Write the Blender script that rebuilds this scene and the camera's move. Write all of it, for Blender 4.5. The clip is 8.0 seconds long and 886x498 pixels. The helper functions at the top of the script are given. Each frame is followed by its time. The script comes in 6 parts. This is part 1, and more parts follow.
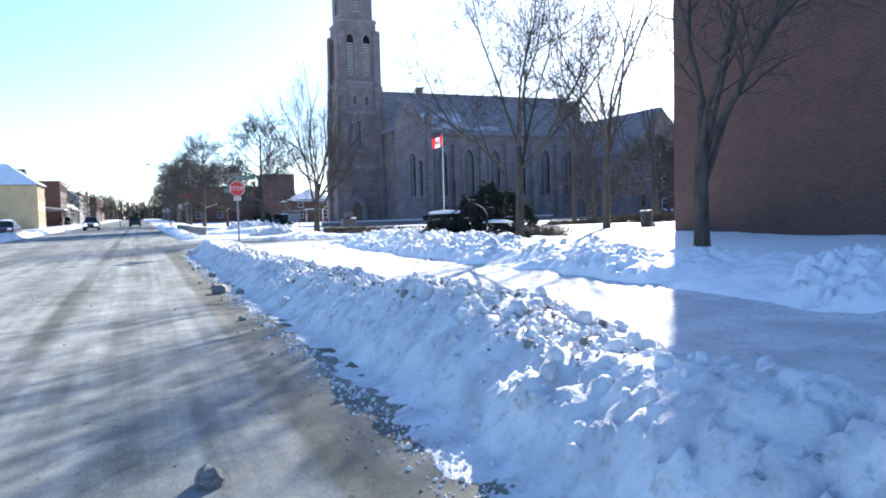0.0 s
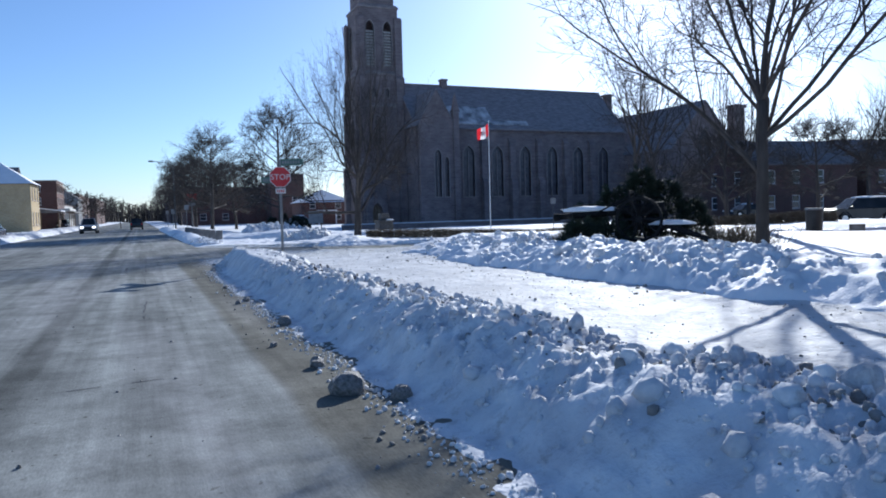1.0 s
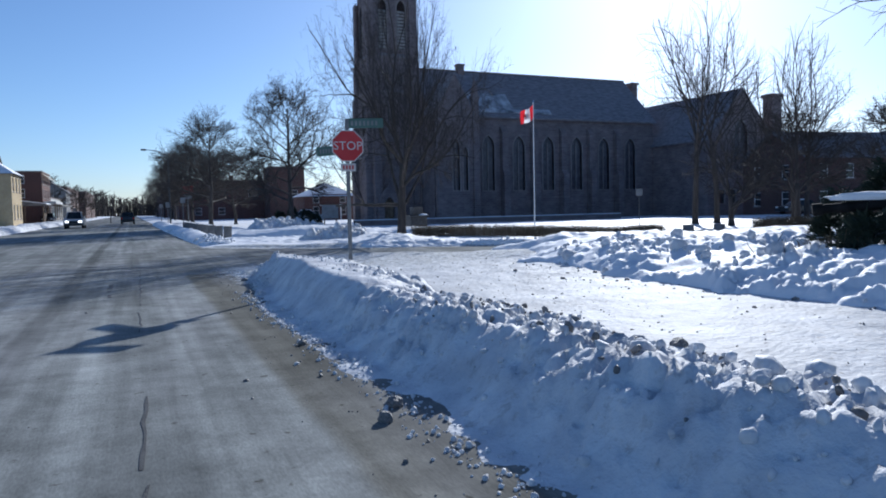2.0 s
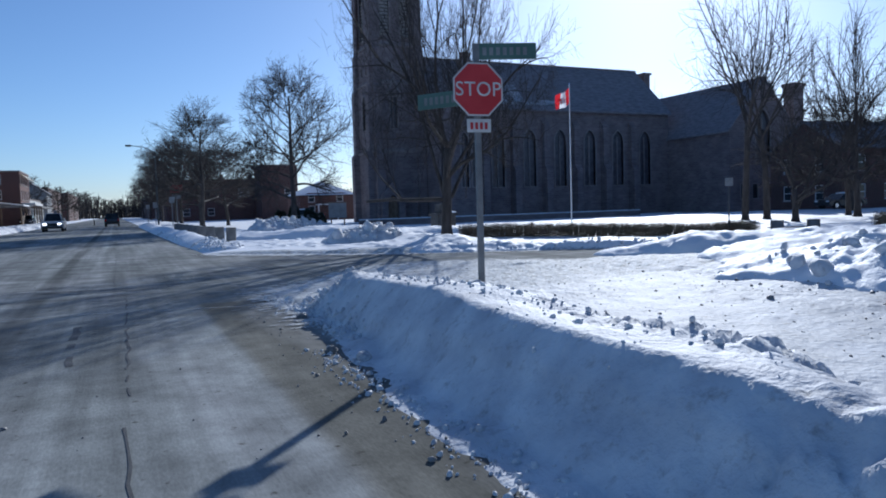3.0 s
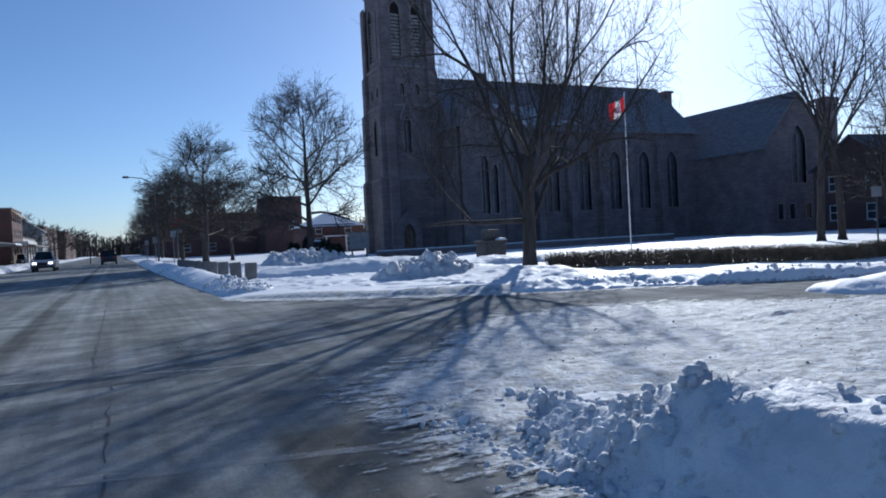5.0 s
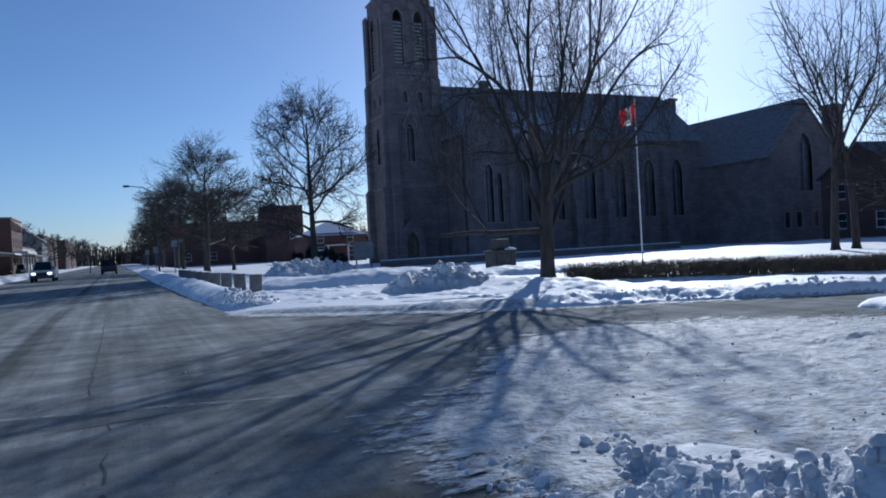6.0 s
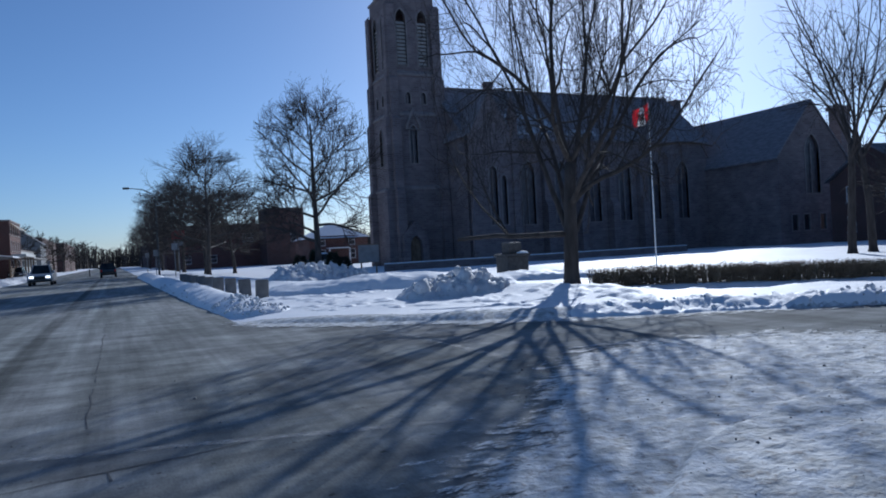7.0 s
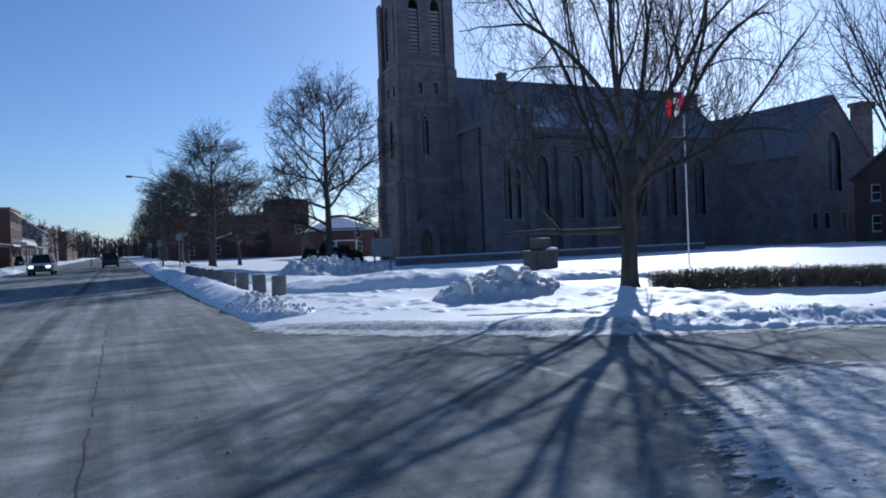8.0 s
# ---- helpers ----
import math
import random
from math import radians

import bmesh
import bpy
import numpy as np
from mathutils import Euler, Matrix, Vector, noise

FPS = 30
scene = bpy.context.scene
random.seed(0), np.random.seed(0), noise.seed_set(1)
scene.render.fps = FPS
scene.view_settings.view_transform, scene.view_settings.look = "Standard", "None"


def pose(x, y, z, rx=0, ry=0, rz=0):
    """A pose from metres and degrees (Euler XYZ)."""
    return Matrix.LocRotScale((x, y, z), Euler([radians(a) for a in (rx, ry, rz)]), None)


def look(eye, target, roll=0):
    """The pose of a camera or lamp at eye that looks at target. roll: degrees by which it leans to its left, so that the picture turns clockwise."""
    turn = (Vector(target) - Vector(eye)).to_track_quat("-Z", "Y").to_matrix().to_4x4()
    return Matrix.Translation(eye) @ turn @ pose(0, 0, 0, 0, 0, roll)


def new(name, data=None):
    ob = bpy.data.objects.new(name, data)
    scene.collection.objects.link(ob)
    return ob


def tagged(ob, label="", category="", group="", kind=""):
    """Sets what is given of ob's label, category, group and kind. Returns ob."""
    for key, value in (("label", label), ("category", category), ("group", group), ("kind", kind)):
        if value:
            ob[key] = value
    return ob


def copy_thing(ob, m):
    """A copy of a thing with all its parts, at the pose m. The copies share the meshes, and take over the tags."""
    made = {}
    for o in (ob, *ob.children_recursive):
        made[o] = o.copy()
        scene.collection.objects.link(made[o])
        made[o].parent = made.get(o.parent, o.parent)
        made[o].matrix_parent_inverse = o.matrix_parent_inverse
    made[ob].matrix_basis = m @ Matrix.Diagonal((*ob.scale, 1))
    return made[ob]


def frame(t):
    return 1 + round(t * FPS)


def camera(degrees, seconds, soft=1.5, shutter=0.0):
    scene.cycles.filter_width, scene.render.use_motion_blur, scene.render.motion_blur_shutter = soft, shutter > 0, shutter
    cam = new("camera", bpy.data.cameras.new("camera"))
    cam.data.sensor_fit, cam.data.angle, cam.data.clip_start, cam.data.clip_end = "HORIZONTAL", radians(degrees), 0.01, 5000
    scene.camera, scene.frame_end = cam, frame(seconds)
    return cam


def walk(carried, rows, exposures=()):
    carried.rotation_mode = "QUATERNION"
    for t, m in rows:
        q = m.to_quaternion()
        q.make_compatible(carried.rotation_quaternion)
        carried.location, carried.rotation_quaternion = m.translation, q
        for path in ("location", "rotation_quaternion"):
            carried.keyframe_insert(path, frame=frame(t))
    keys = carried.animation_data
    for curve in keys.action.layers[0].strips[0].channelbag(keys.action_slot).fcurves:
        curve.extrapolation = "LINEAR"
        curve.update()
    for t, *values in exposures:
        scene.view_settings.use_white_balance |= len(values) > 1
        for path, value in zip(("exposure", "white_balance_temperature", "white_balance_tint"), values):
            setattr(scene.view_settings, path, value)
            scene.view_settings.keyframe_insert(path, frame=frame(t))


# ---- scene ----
cam = camera(63.6, 8.0, soft=1.85)
PATH = [
    (0, (0.043, 0.033, 1.591), (0.823, 1.871, 1.479), -1.5),
    (0.5, (-0.013, 4.687, 1.558), (0.766, 6.525, 1.448), -1.5),
    (1, (-0.058, 9.299, 1.505), (0.72, 11.139, 1.4), -1.5),
    (1.5, (-0.109, 13.638, 1.441), (0.679, 15.472, 1.326), -1.4),
    (1.7, (-0.092, 15.235, 1.422), (0.698, 17.069, 1.31), -1.2),
    (2.8, (-0.003, 22.729, 1.433), (0.817, 24.548, 1.295), -1.6),
    (3, (0.003, 23.802, 1.324), (0.83, 25.619, 1.205), -1.7),
    (3.5, (0.071, 26.175, 1.298), (0.9, 27.992, 1.188), -2.2),
    (4, (0.105, 28.0, 1.32), (0.938, 29.817, 1.231), -2.8),
    (4.5, (0.157, 29.237, 1.229), (0.991, 31.054, 1.172), -2.9),
    (6, (0.212, 30.969, 1.329), (1.046, 32.786, 1.318), -3.1),
    (6.5, (0.192, 31.466, 1.357), (1.027, 33.283, 1.353), -3.1),
    (7, (0.198, 32.119, 1.4), (1.034, 33.935, 1.396), -3.1),
    (7.5, (0.219, 33.056, 1.422), (1.052, 34.875, 1.412), -2.7),
    (8, (0.184, 34.365, 1.49), (1.015, 36.185, 1.469), -2.3),
]
EXPOSURES = [(0, 1.75, 6100, 10), (0.5, 1.3, 5880, 10), (1, 0.52, 5560, 10), (1.5, 0.35, 5600, 10), (3, 0.1, 5380, 10), (4, 0.27, 5500, 10), (4.5, 0.2, 5500, 10), (6, -0.18, 5260, 10), (7, -0.22, 5240, 10), (8, 0.0, 5270, 10)]
walk(cam, [(t, look(eye, target, roll)) for t, eye, target, roll in PATH], EXPOSURES)

# ---- light: low winter sun ahead and to the right, clear sky ----
SUN = Vector((0.659, 0.752, 0.435)).normalized()
world = bpy.data.worlds.new("winter_sky")
scene.world = world
world.use_nodes = True
wn = world.node_tree.nodes
sky = wn.new("ShaderNodeTexSky")
sky.sky_type = 'NISHITA'
sky.sun_disc = False
sky.sun_elevation = math.asin(SUN.z)
sky.sun_rotation = math.atan2(SUN.x, SUN.y)
sky.air_density, sky.dust_density, sky.ozone_density = 0.85, 0.5, 4.2
wn["Background"].inputs["Strength"].default_value = 0.09
world.node_tree.links.new(sky.outputs[0], wn["Background"].inputs["Color"])
sun = new("sun", bpy.data.lights.new("sun", 'SUN'))
sun.data.energy, sun.data.angle, sun.data.color = 4.0, radians(0.53), (1.0, 0.93, 0.82)
sun.matrix_world = look(SUN * 200, (0, 0, 0))


# ---- materials ----
def mat(name, a, b, scale=3.0, rough=0.8, bump=0.2, fine=40.0, metal=0.0, stretch=(1, 1, 1), spec=0.4, fine_mix=0.25):
    """Two colours mixed by a broad noise, with a fine grain over it and relief from the grain."""
    m = bpy.data.materials.new(name)
    m.use_nodes = True
    nt = m.node_tree
    nodes, link = nt.nodes, nt.links.new
    p = nodes["Principled BSDF"]
    p.inputs["Roughness"].default_value = rough
    p.inputs["Metallic"].default_value = metal
    p.inputs["Specular IOR Level"].default_value = spec
    tc = nodes.new("ShaderNodeTexCoord")
    mp = nodes.new("ShaderNodeMapping")
    mp.inputs["Scale"].default_value = stretch
    link(tc.outputs["Object"], mp.inputs["Vector"])
    n1, n2 = nodes.new("ShaderNodeTexNoise"), nodes.new("ShaderNodeTexNoise")
    n1.inputs["Scale"].default_value, n1.inputs["Detail"].default_value = scale, 5
    n2.inputs["Scale"].default_value, n2.inputs["Detail"].default_value = fine, 3
    link(mp.outputs[0], n1.inputs["Vector"])
    link(mp.outputs[0], n2.inputs["Vector"])
    ramp = nodes.new("ShaderNodeValToRGB")
    ramp.color_ramp.elements[0].position, ramp.color_ramp.elements[1].position = 0.35, 0.65
    ramp.color_ramp.elements[0].color, ramp.color_ramp.elements[1].color = (*a, 1), (*b, 1)
    link(n1.outputs["Fac"], ramp.inputs["Fac"])
    mix = nodes.new("ShaderNodeMixRGB")
    mix.blend_type = 'OVERLAY'
    mix.inputs["Fac"].default_value = fine_mix
    link(ramp.outputs["Color"], mix.inputs["Color1"])
    link(n2.outputs["Fac"], mix.inputs["Color2"])
    link(mix.outputs["Color"], p.inputs["Base Color"])
    if bump:
        bp = nodes.new("ShaderNodeBump")
        bp.inputs["Strength"].default_value, bp.inputs["Distance"].default_value = bump, 0.02
        link(n2.outputs["Fac"], bp.inputs["Height"])
        link(bp.outputs["Normal"], p.inputs["Normal"])
    return m


def emit(name, colour, strength):
    m = bpy.data.materials.new(name)
    m.use_nodes = True
    p = m.node_tree.nodes["Principled BSDF"]
    p.inputs["Base Color"].default_value = (*colour, 1)
    p.inputs["Emission Color"].default_value = (*colour, 1)
    p.inputs["Emission Strength"].default_value = strength
    return m


def brick_mat(name, a, b, mortar, size=1.0):
    """Brickwork on walls that stay far off: courses from a Brick Texture, two-scale stains."""
    m = mat(name, a, b, 0.6, 0.88, 0.2, 25.0)
    nt = m.node_tree
    nodes, link = nt.nodes, nt.links.new
    tc = nodes.new("ShaderNodeTexCoord")
    sep, com = nodes.new("ShaderNodeSeparateXYZ"), nodes.new("ShaderNodeCombineXYZ")
    add = nodes.new("ShaderNodeMath")
    link(tc.outputs["Object"], sep.inputs[0])
    link(sep.outputs["X"], add.inputs[0])
    link(sep.outputs["Y"], add.inputs[1])
    link(add.outputs[0], com.inputs["X"])
    link(sep.outputs["Z"], com.inputs["Y"])
    bt = nodes.new("ShaderNodeTexBrick")
    bt.inputs["Scale"].default_value = 1.0
    bt.inputs["Brick Width"].default_value, bt.inputs["Row Height"].default_value = 0.22 * size, 0.075 * size
    bt.inputs["Mortar Size"].default_value = 0.008 * size
    link(com.outputs[0], bt.inputs["Vector"])
    p = nodes["Principled BSDF"]
    base = p.inputs["Base Color"].links[0].from_socket
    link(base, bt.inputs["Color1"])
    dark = nodes.new("ShaderNodeMixRGB")
    dark.blend_type = 'MULTIPLY'
    dark.inputs["Fac"].default_value = 1
    dark.inputs["Color2"].default_value = (0.72, 0.68, 0.7, 1)
    link(base, dark.inputs["Color1"])
    link(dark.outputs[0], bt.inputs["Color2"])
    bt.inputs["Mortar"].default_value = (*mortar, 1)
    link(bt.outputs["Color"], p.inputs["Base Color"])
    return m


def snow_mat(name, a, b, dirt=0.0, grit=6.0, low=0.56, high=0.74, bump=0.45, fine=22.0, spec=0.06, scale=1.2):
    """Snow: near-white, faint broad tone, granular relief; dirt: how much road grit is thrown on it."""
    m = mat(name, a, b, scale, 0.65, bump, fine, spec=spec, fine_mix=0.12)
    if dirt:
        nt = m.node_tree
        nodes, link = nt.nodes, nt.links.new
        p = nodes["Principled BSDF"]
        base = p.inputs["Base Color"].links[0].from_socket
        tc = nodes.new("ShaderNodeTexCoord")
        n = nodes.new("ShaderNodeTexNoise")
        n.inputs["Scale"].default_value, n.inputs["Detail"].default_value, n.inputs["Roughness"].default_value = grit, 8, 0.75
        link(tc.outputs["Object"], n.inputs["Vector"])
        ramp = nodes.new("ShaderNodeValToRGB")
        ramp.color_ramp.elements[0].position, ramp.color_ramp.elements[1].position = low, high
        ramp.color_ramp.elements[0].color, ramp.color_ramp.elements[1].color = (0, 0, 0, 1), (dirt, dirt, dirt, 1)
        link(n.outputs["Fac"], ramp.inputs["Fac"])
        mix = nodes.new("ShaderNodeMixRGB")
        mix.inputs["Color2"].default_value = (0.2, 0.17, 0.14, 1)
        link(ramp.outputs["Color"], mix.inputs["Fac"])
        link(base, mix.inputs["Color1"])
        link(mix.outputs[0], p.inputs["Base Color"])
    return m


def road_mat():
    """Salt-dusted asphalt: pale streaks along the street, darker wheel tracks, a bare gritty gutter by the bank."""
    m = mat("salted_asphalt", (0.26, 0.272, 0.262), (0.37, 0.385, 0.368), 0.9, 0.92, 0.12, 60.0, stretch=(1, 0.3, 1), spec=0.04, fine_mix=0.35)
    nt = m.node_tree
    nodes, link = nt.nodes, nt.links.new
    p = nodes["Principled BSDF"]
    base = p.inputs["Base Color"].links[0].from_socket
    tc = nodes.new("ShaderNodeTexCoord")
    sep = nodes.new("ShaderNodeSeparateXYZ")
    link(tc.outputs["Object"], sep.inputs[0])
    wob = nodes.new("ShaderNodeTexNoise")
    wob.inputs["Scale"].default_value, wob.inputs["Detail"].default_value = 0.8, 8
    link(tc.outputs["Object"], wob.inputs["Vector"])
    off = nodes.new("ShaderNodeMath")
    off.operation = 'MULTIPLY_ADD'
    off.inputs[1].default_value = 0.16
    link(wob.outputs["Fac"], off.inputs[0])
    link(sep.outputs["X"], off.inputs[2])
    rng = nodes.new("ShaderNodeMapRange")
    rng.inputs["From Min"].default_value, rng.inputs["From Max"].default_value = -9.55, 2.95
    # the gritty gutter ends where the kerb turns into the side street
    turn = nodes.new("ShaderNodeMapRange")
    turn.inputs["From Min"].default_value, turn.inputs["From Max"].default_value = 33.0, 35.5
    turn.inputs["To Min"].default_value, turn.inputs["To Max"].default_value = 3.0, 0.3
    link(sep.outputs["Y"], turn.inputs["Value"])
    least = nodes.new("ShaderNodeMath")
    least.operation = 'MINIMUM'
    link(off.outputs[0], least.inputs[0])
    link(turn.outputs[0], least.inputs[1])
    link(least.outputs[0], rng.inputs["Value"])
    ramp = nodes.new("ShaderNodeValToRGB")
    cr = ramp.color_ramp
    cr.interpolation = 'LINEAR'
    stops = [(-9.5, 0.75), (-6.5, 1.0), (-4.6, 0.8), (-3.6, 1.1), (-2.3, 0.9), (-1.75, 1.05), (-1.42, 1.0), (-1.32, 0.52), (-1.12, 0.55), (-1.02, 1.0), (-0.64, 1.02), (-0.54, 1.3),
             (-0.44, 1.28), (-0.34, 1.02), (0.0, 0.88), (0.36, 1.08), (0.43, 0.86), (0.5, 1.1), (0.8, 1.14), (0.98, 1.08), (1.08, 0.76), (1.6, 0.66), (2.0, 0.74)]
    place = lambda x: (x + 0.08 + 9.55) / 12.5
    cr.elements[1].position, cr.elements[0].position = place(stops[-1][0]), place(stops[0][0])
    for x, v in stops[1:-1]:
        cr.elements.new(place(x))
    for e, (x, v) in zip(cr.elements, stops):
        e.color = (v * 0.85, v * 0.85, v * 0.85, 1) if x < 1.02 else (v * 0.85, v * 0.8, v * 0.72, 1)
    link(rng.outputs[0], ramp.inputs["Fac"])
    mul = nodes.new("ShaderNodeMixRGB")
    mul.blend_type = 'MULTIPLY'
    mul.inputs["Fac"].default_value = 1
    link(base, mul.inputs["Color1"])
    link(ramp.outputs[0], mul.inputs["Color2"])
    # dry salt dust in drifts
    dn = nodes.new("ShaderNodeTexNoise")
    dn.inputs["Scale"].default_value, dn.inputs["Detail"].default_value = 0.45, 7
    mp2 = nodes.new("ShaderNodeMapping")
    mp2.inputs["Scale"].default_value = (1.5, 0.22, 1)
    mp2.inputs["Rotation"].default_value = (0, 0, 0.04)
    link(tc.outputs["Object"], mp2.inputs["Vector"])
    link(mp2.outputs[0], dn.inputs["Vector"])
    dr = nodes.new("ShaderNodeValToRGB")
    dr.color_ramp.elements[0].position, dr.color_ramp.elements[1].position = 0.45, 0.7
    dr.color_ramp.elements[0].color, dr.color_ramp.elements[1].color = (0, 0, 0, 1), (0.5, 0.5, 0.5, 1)
    link(dn.outputs["Fac"], dr.inputs["Fac"])
    salt = nodes.new("ShaderNodeMixRGB")
    salt.inputs["Color2"].default_value = (0.5, 0.5, 0.5, 1)
    link(dr.outputs[0], salt.inputs["Fac"])
    link(mul.outputs[0], salt.inputs["Color1"])
    blot = nodes.new("ShaderNodeTexNoise")
    blot.inputs["Scale"].default_value, blot.inputs["Detail"].default_value, blot.inputs["Roughness"].default_value = 1.7, 9, 0.7
    link(tc.outputs["Object"], blot.inputs["Vector"])
    br = nodes.new("ShaderNodeValToRGB")
    br.color_ramp.elements[0].position, br.color_ramp.elements[1].position = 0.3, 0.62
    br.color_ramp.elements[0].color, br.color_ramp.elements[1].color = (0.58, 0.58, 0.58, 1), (1.08, 1.08, 1.08, 1)
    link(blot.outputs["Fac"], br.inputs["Fac"])
    last = nodes.new("ShaderNodeMixRGB")
    last.blend_type = 'MULTIPLY'
    last.inputs["Fac"].default_value = 1
    link(salt.outputs[0], last.inputs["Color1"])
    link(br.outputs[0], last.inputs["Color2"])
    # fine streaks drawn along the street by tyres
    sn = nodes.new("ShaderNodeTexNoise")
    sn.inputs["Scale"].default_value, sn.inputs["Detail"].default_value, sn.inputs["Roughness"].default_value = 1.0, 6, 0.65
    mp3 = nodes.new("ShaderNodeMapping")
    mp3.inputs["Scale"].default_value = (3.6, 0.14, 1)
    link(tc.outputs["Object"], mp3.inputs["Vector"])
    link(mp3.outputs[0], sn.inputs["Vector"])
    sr = nodes.new("ShaderNodeValToRGB")
    sr.color_ramp.elements[0].position, sr.color_ramp.elements[1].position = 0.36, 0.64
    sr.color_ramp.elements[0].color, sr.color_ramp.elements[1].color = (0.77, 0.77, 0.77, 1), (1.12, 1.12, 1.12, 1)
    link(sn.outputs["Fac"], sr.inputs["Fac"])
    streaked = nodes.new("ShaderNodeMixRGB")
    streaked.blend_type = 'MULTIPLY'
    streaked.inputs["Fac"].default_value = 1
    link(last.outputs[0], streaked.inputs["Color1"])
    link(sr.outputs[0], streaked.inputs["Color2"])
    # dark grit specks
    gn = nodes.new("ShaderNodeTexNoise")
    gn.inputs["Scale"].default_value, gn.inputs["Detail"].default_value = 9.0, 4
    link(tc.outputs["Object"], gn.inputs["Vector"])
    gr = nodes.new("ShaderNodeValToRGB")
    gr.color_ramp.elements[0].position, gr.color_ramp.elements[1].position = 0.27, 0.34
    gr.color_ramp.elements[0].color, gr.color_ramp.elements[1].color = (0.45, 0.43, 0.4, 1), (1, 1, 1, 1)
    link(gn.outputs["Fac"], gr.inputs["Fac"])
    gritty = nodes.new("ShaderNodeMixRGB")
    gritty.blend_type = 'MULTIPLY'
    gritty.inputs["Fac"].default_value = 1
    link(streaked.outputs[0], gritty.inputs["Color1"])
    link(gr.outputs[0], gritty.inputs["Color2"])
    # grimy smears across the mouth of the side street, along the way that traffic turns
    cn = nodes.new("ShaderNodeTexNoise")
    cn.inputs["Scale"].default_value, cn.inputs["Detail"].default_value, cn.inputs["Roughness"].default_value = 1.0, 7, 0.62
    mp4 = nodes.new("ShaderNodeMapping")
    mp4.inputs["Rotation"].default_value = (0, 0, 0.3)
    mp4.inputs["Scale"].default_value = (0.35, 1.5, 1)
    link(tc.outputs["Object"], mp4.inputs["Vector"])
    link(mp4.outputs[0], cn.inputs["Vector"])
    cr2 = nodes.new("ShaderNodeValToRGB")
    cr2.color_ramp.elements[0].position, cr2.color_ramp.elements[1].position = 0.34, 0.62
    cr2.color_ramp.elements[0].color, cr2.color_ramp.elements[1].color = (0.62, 0.62, 0.63, 1), (1.08, 1.08, 1.08, 1)
    link(cn.outputs["Fac"], cr2.inputs["Fac"])
    near, far = nodes.new("ShaderNodeMapRange"), nodes.new("ShaderNodeMapRange")
    near.inputs["From Min"].default_value, near.inputs["From Max"].default_value = 31.5, 36.0
    far.inputs["From Min"].default_value, far.inputs["From Max"].default_value = 53.0, 46.0
    both = nodes.new("ShaderNodeMath")
    both.operation = 'MULTIPLY'
    for k, nd in enumerate((near, far)):
        link(sep.outputs["Y"], nd.inputs["Value"])
        link(nd.outputs[0], both.inputs[k])
    smear = nodes.new("ShaderNodeMixRGB")
    smear.blend_type = 'MULTIPLY'
    link(both.outputs[0], smear.inputs["Fac"])
    link(gritty.outputs[0], smear.inputs["Color1"])
    link(cr2.outputs[0], smear.inputs["Color2"])
    link(smear.outputs[0], p.inputs["Base Color"])
    return m


SNOW = snow_mat("clean_snow", (0.8, 0.82, 0.85), (0.87, 0.88, 0.9), spec=0.3)
PLOWED = snow_mat("plowed_snow", (0.56, 0.57, 0.6), (0.78, 0.79, 0.8), 0.6, 7.0, 0.54, 0.72, 0.8, 20.0, spec=0.1, scale=2.6)
WALKED = snow_mat("trodden_snow", (0.52, 0.53, 0.54), (0.7, 0.71, 0.72), 0.8, 8.0, 0.57, 0.66, 1.0, 13.0)


def film_mat(name):
    """A film of crushed snow: "cover" says how much of the road it hides; it breaks up into grains and rags where it wears thin."""
    m = snow_mat(name, (0.44, 0.45, 0.44), (0.8, 0.81, 0.805), 0.75, 9.0, 0.52, 0.64, 1.0, 18.0, spec=0.03, scale=7.0)
    nt = m.node_tree
    nodes, link = nt.nodes, nt.links.new
    p, out = nodes["Principled BSDF"], nodes["Material Output"]
    tc, at_ = nodes.new("ShaderNodeTexCoord"), nodes.new("ShaderNodeAttribute")
    at_.attribute_name = "cover"
    mp = nodes.new("ShaderNodeMapping")
    mp.inputs["Rotation"].default_value = (0, 0, 0.45)
    mp.inputs["Scale"].default_value = (0.6, 1.5, 1)
    link(tc.outputs["Object"], mp.inputs["Vector"])
    total = at_.outputs["Fac"]
    for scale, detail, weight in ((1.1, 4, 0.9), (5.0, 9, 2.1), (34.0, 3, 0.8)):
        n = nodes.new("ShaderNodeTexNoise")
        n.inputs["Scale"].default_value, n.inputs["Detail"].default_value, n.inputs["Roughness"].default_value = scale, detail, 0.7
        link(mp.outputs[0], n.inputs["Vector"])
        sub, add = nodes.new("ShaderNodeMath"), nodes.new("ShaderNodeMath")
        sub.operation = 'SUBTRACT'
        sub.inputs[1].default_value = 0.5
        link(n.outputs["Fac"], sub.inputs[0])
        add.operation = 'MULTIPLY_ADD'
        add.inputs[1].default_value = weight
        link(sub.outputs[0], add.inputs[0])
        link(total, add.inputs[2])
        total = add.outputs[0]
    edge = nodes.new("ShaderNodeMapRange")
    edge.inputs["From Min"].default_value, edge.inputs["From Max"].default_value = 0.38, 0.62
    link(total, edge.inputs["Value"])
    bare, mix = nodes.new("ShaderNodeBsdfTransparent"), nodes.new("ShaderNodeMixShader")
    link(edge.outputs[0], mix.inputs[0])
    link(bare.outputs[0], mix.inputs[1])
    link(p.outputs[0], mix.inputs[2])
    link(mix.outputs[0], out.inputs["Surface"])
    return m


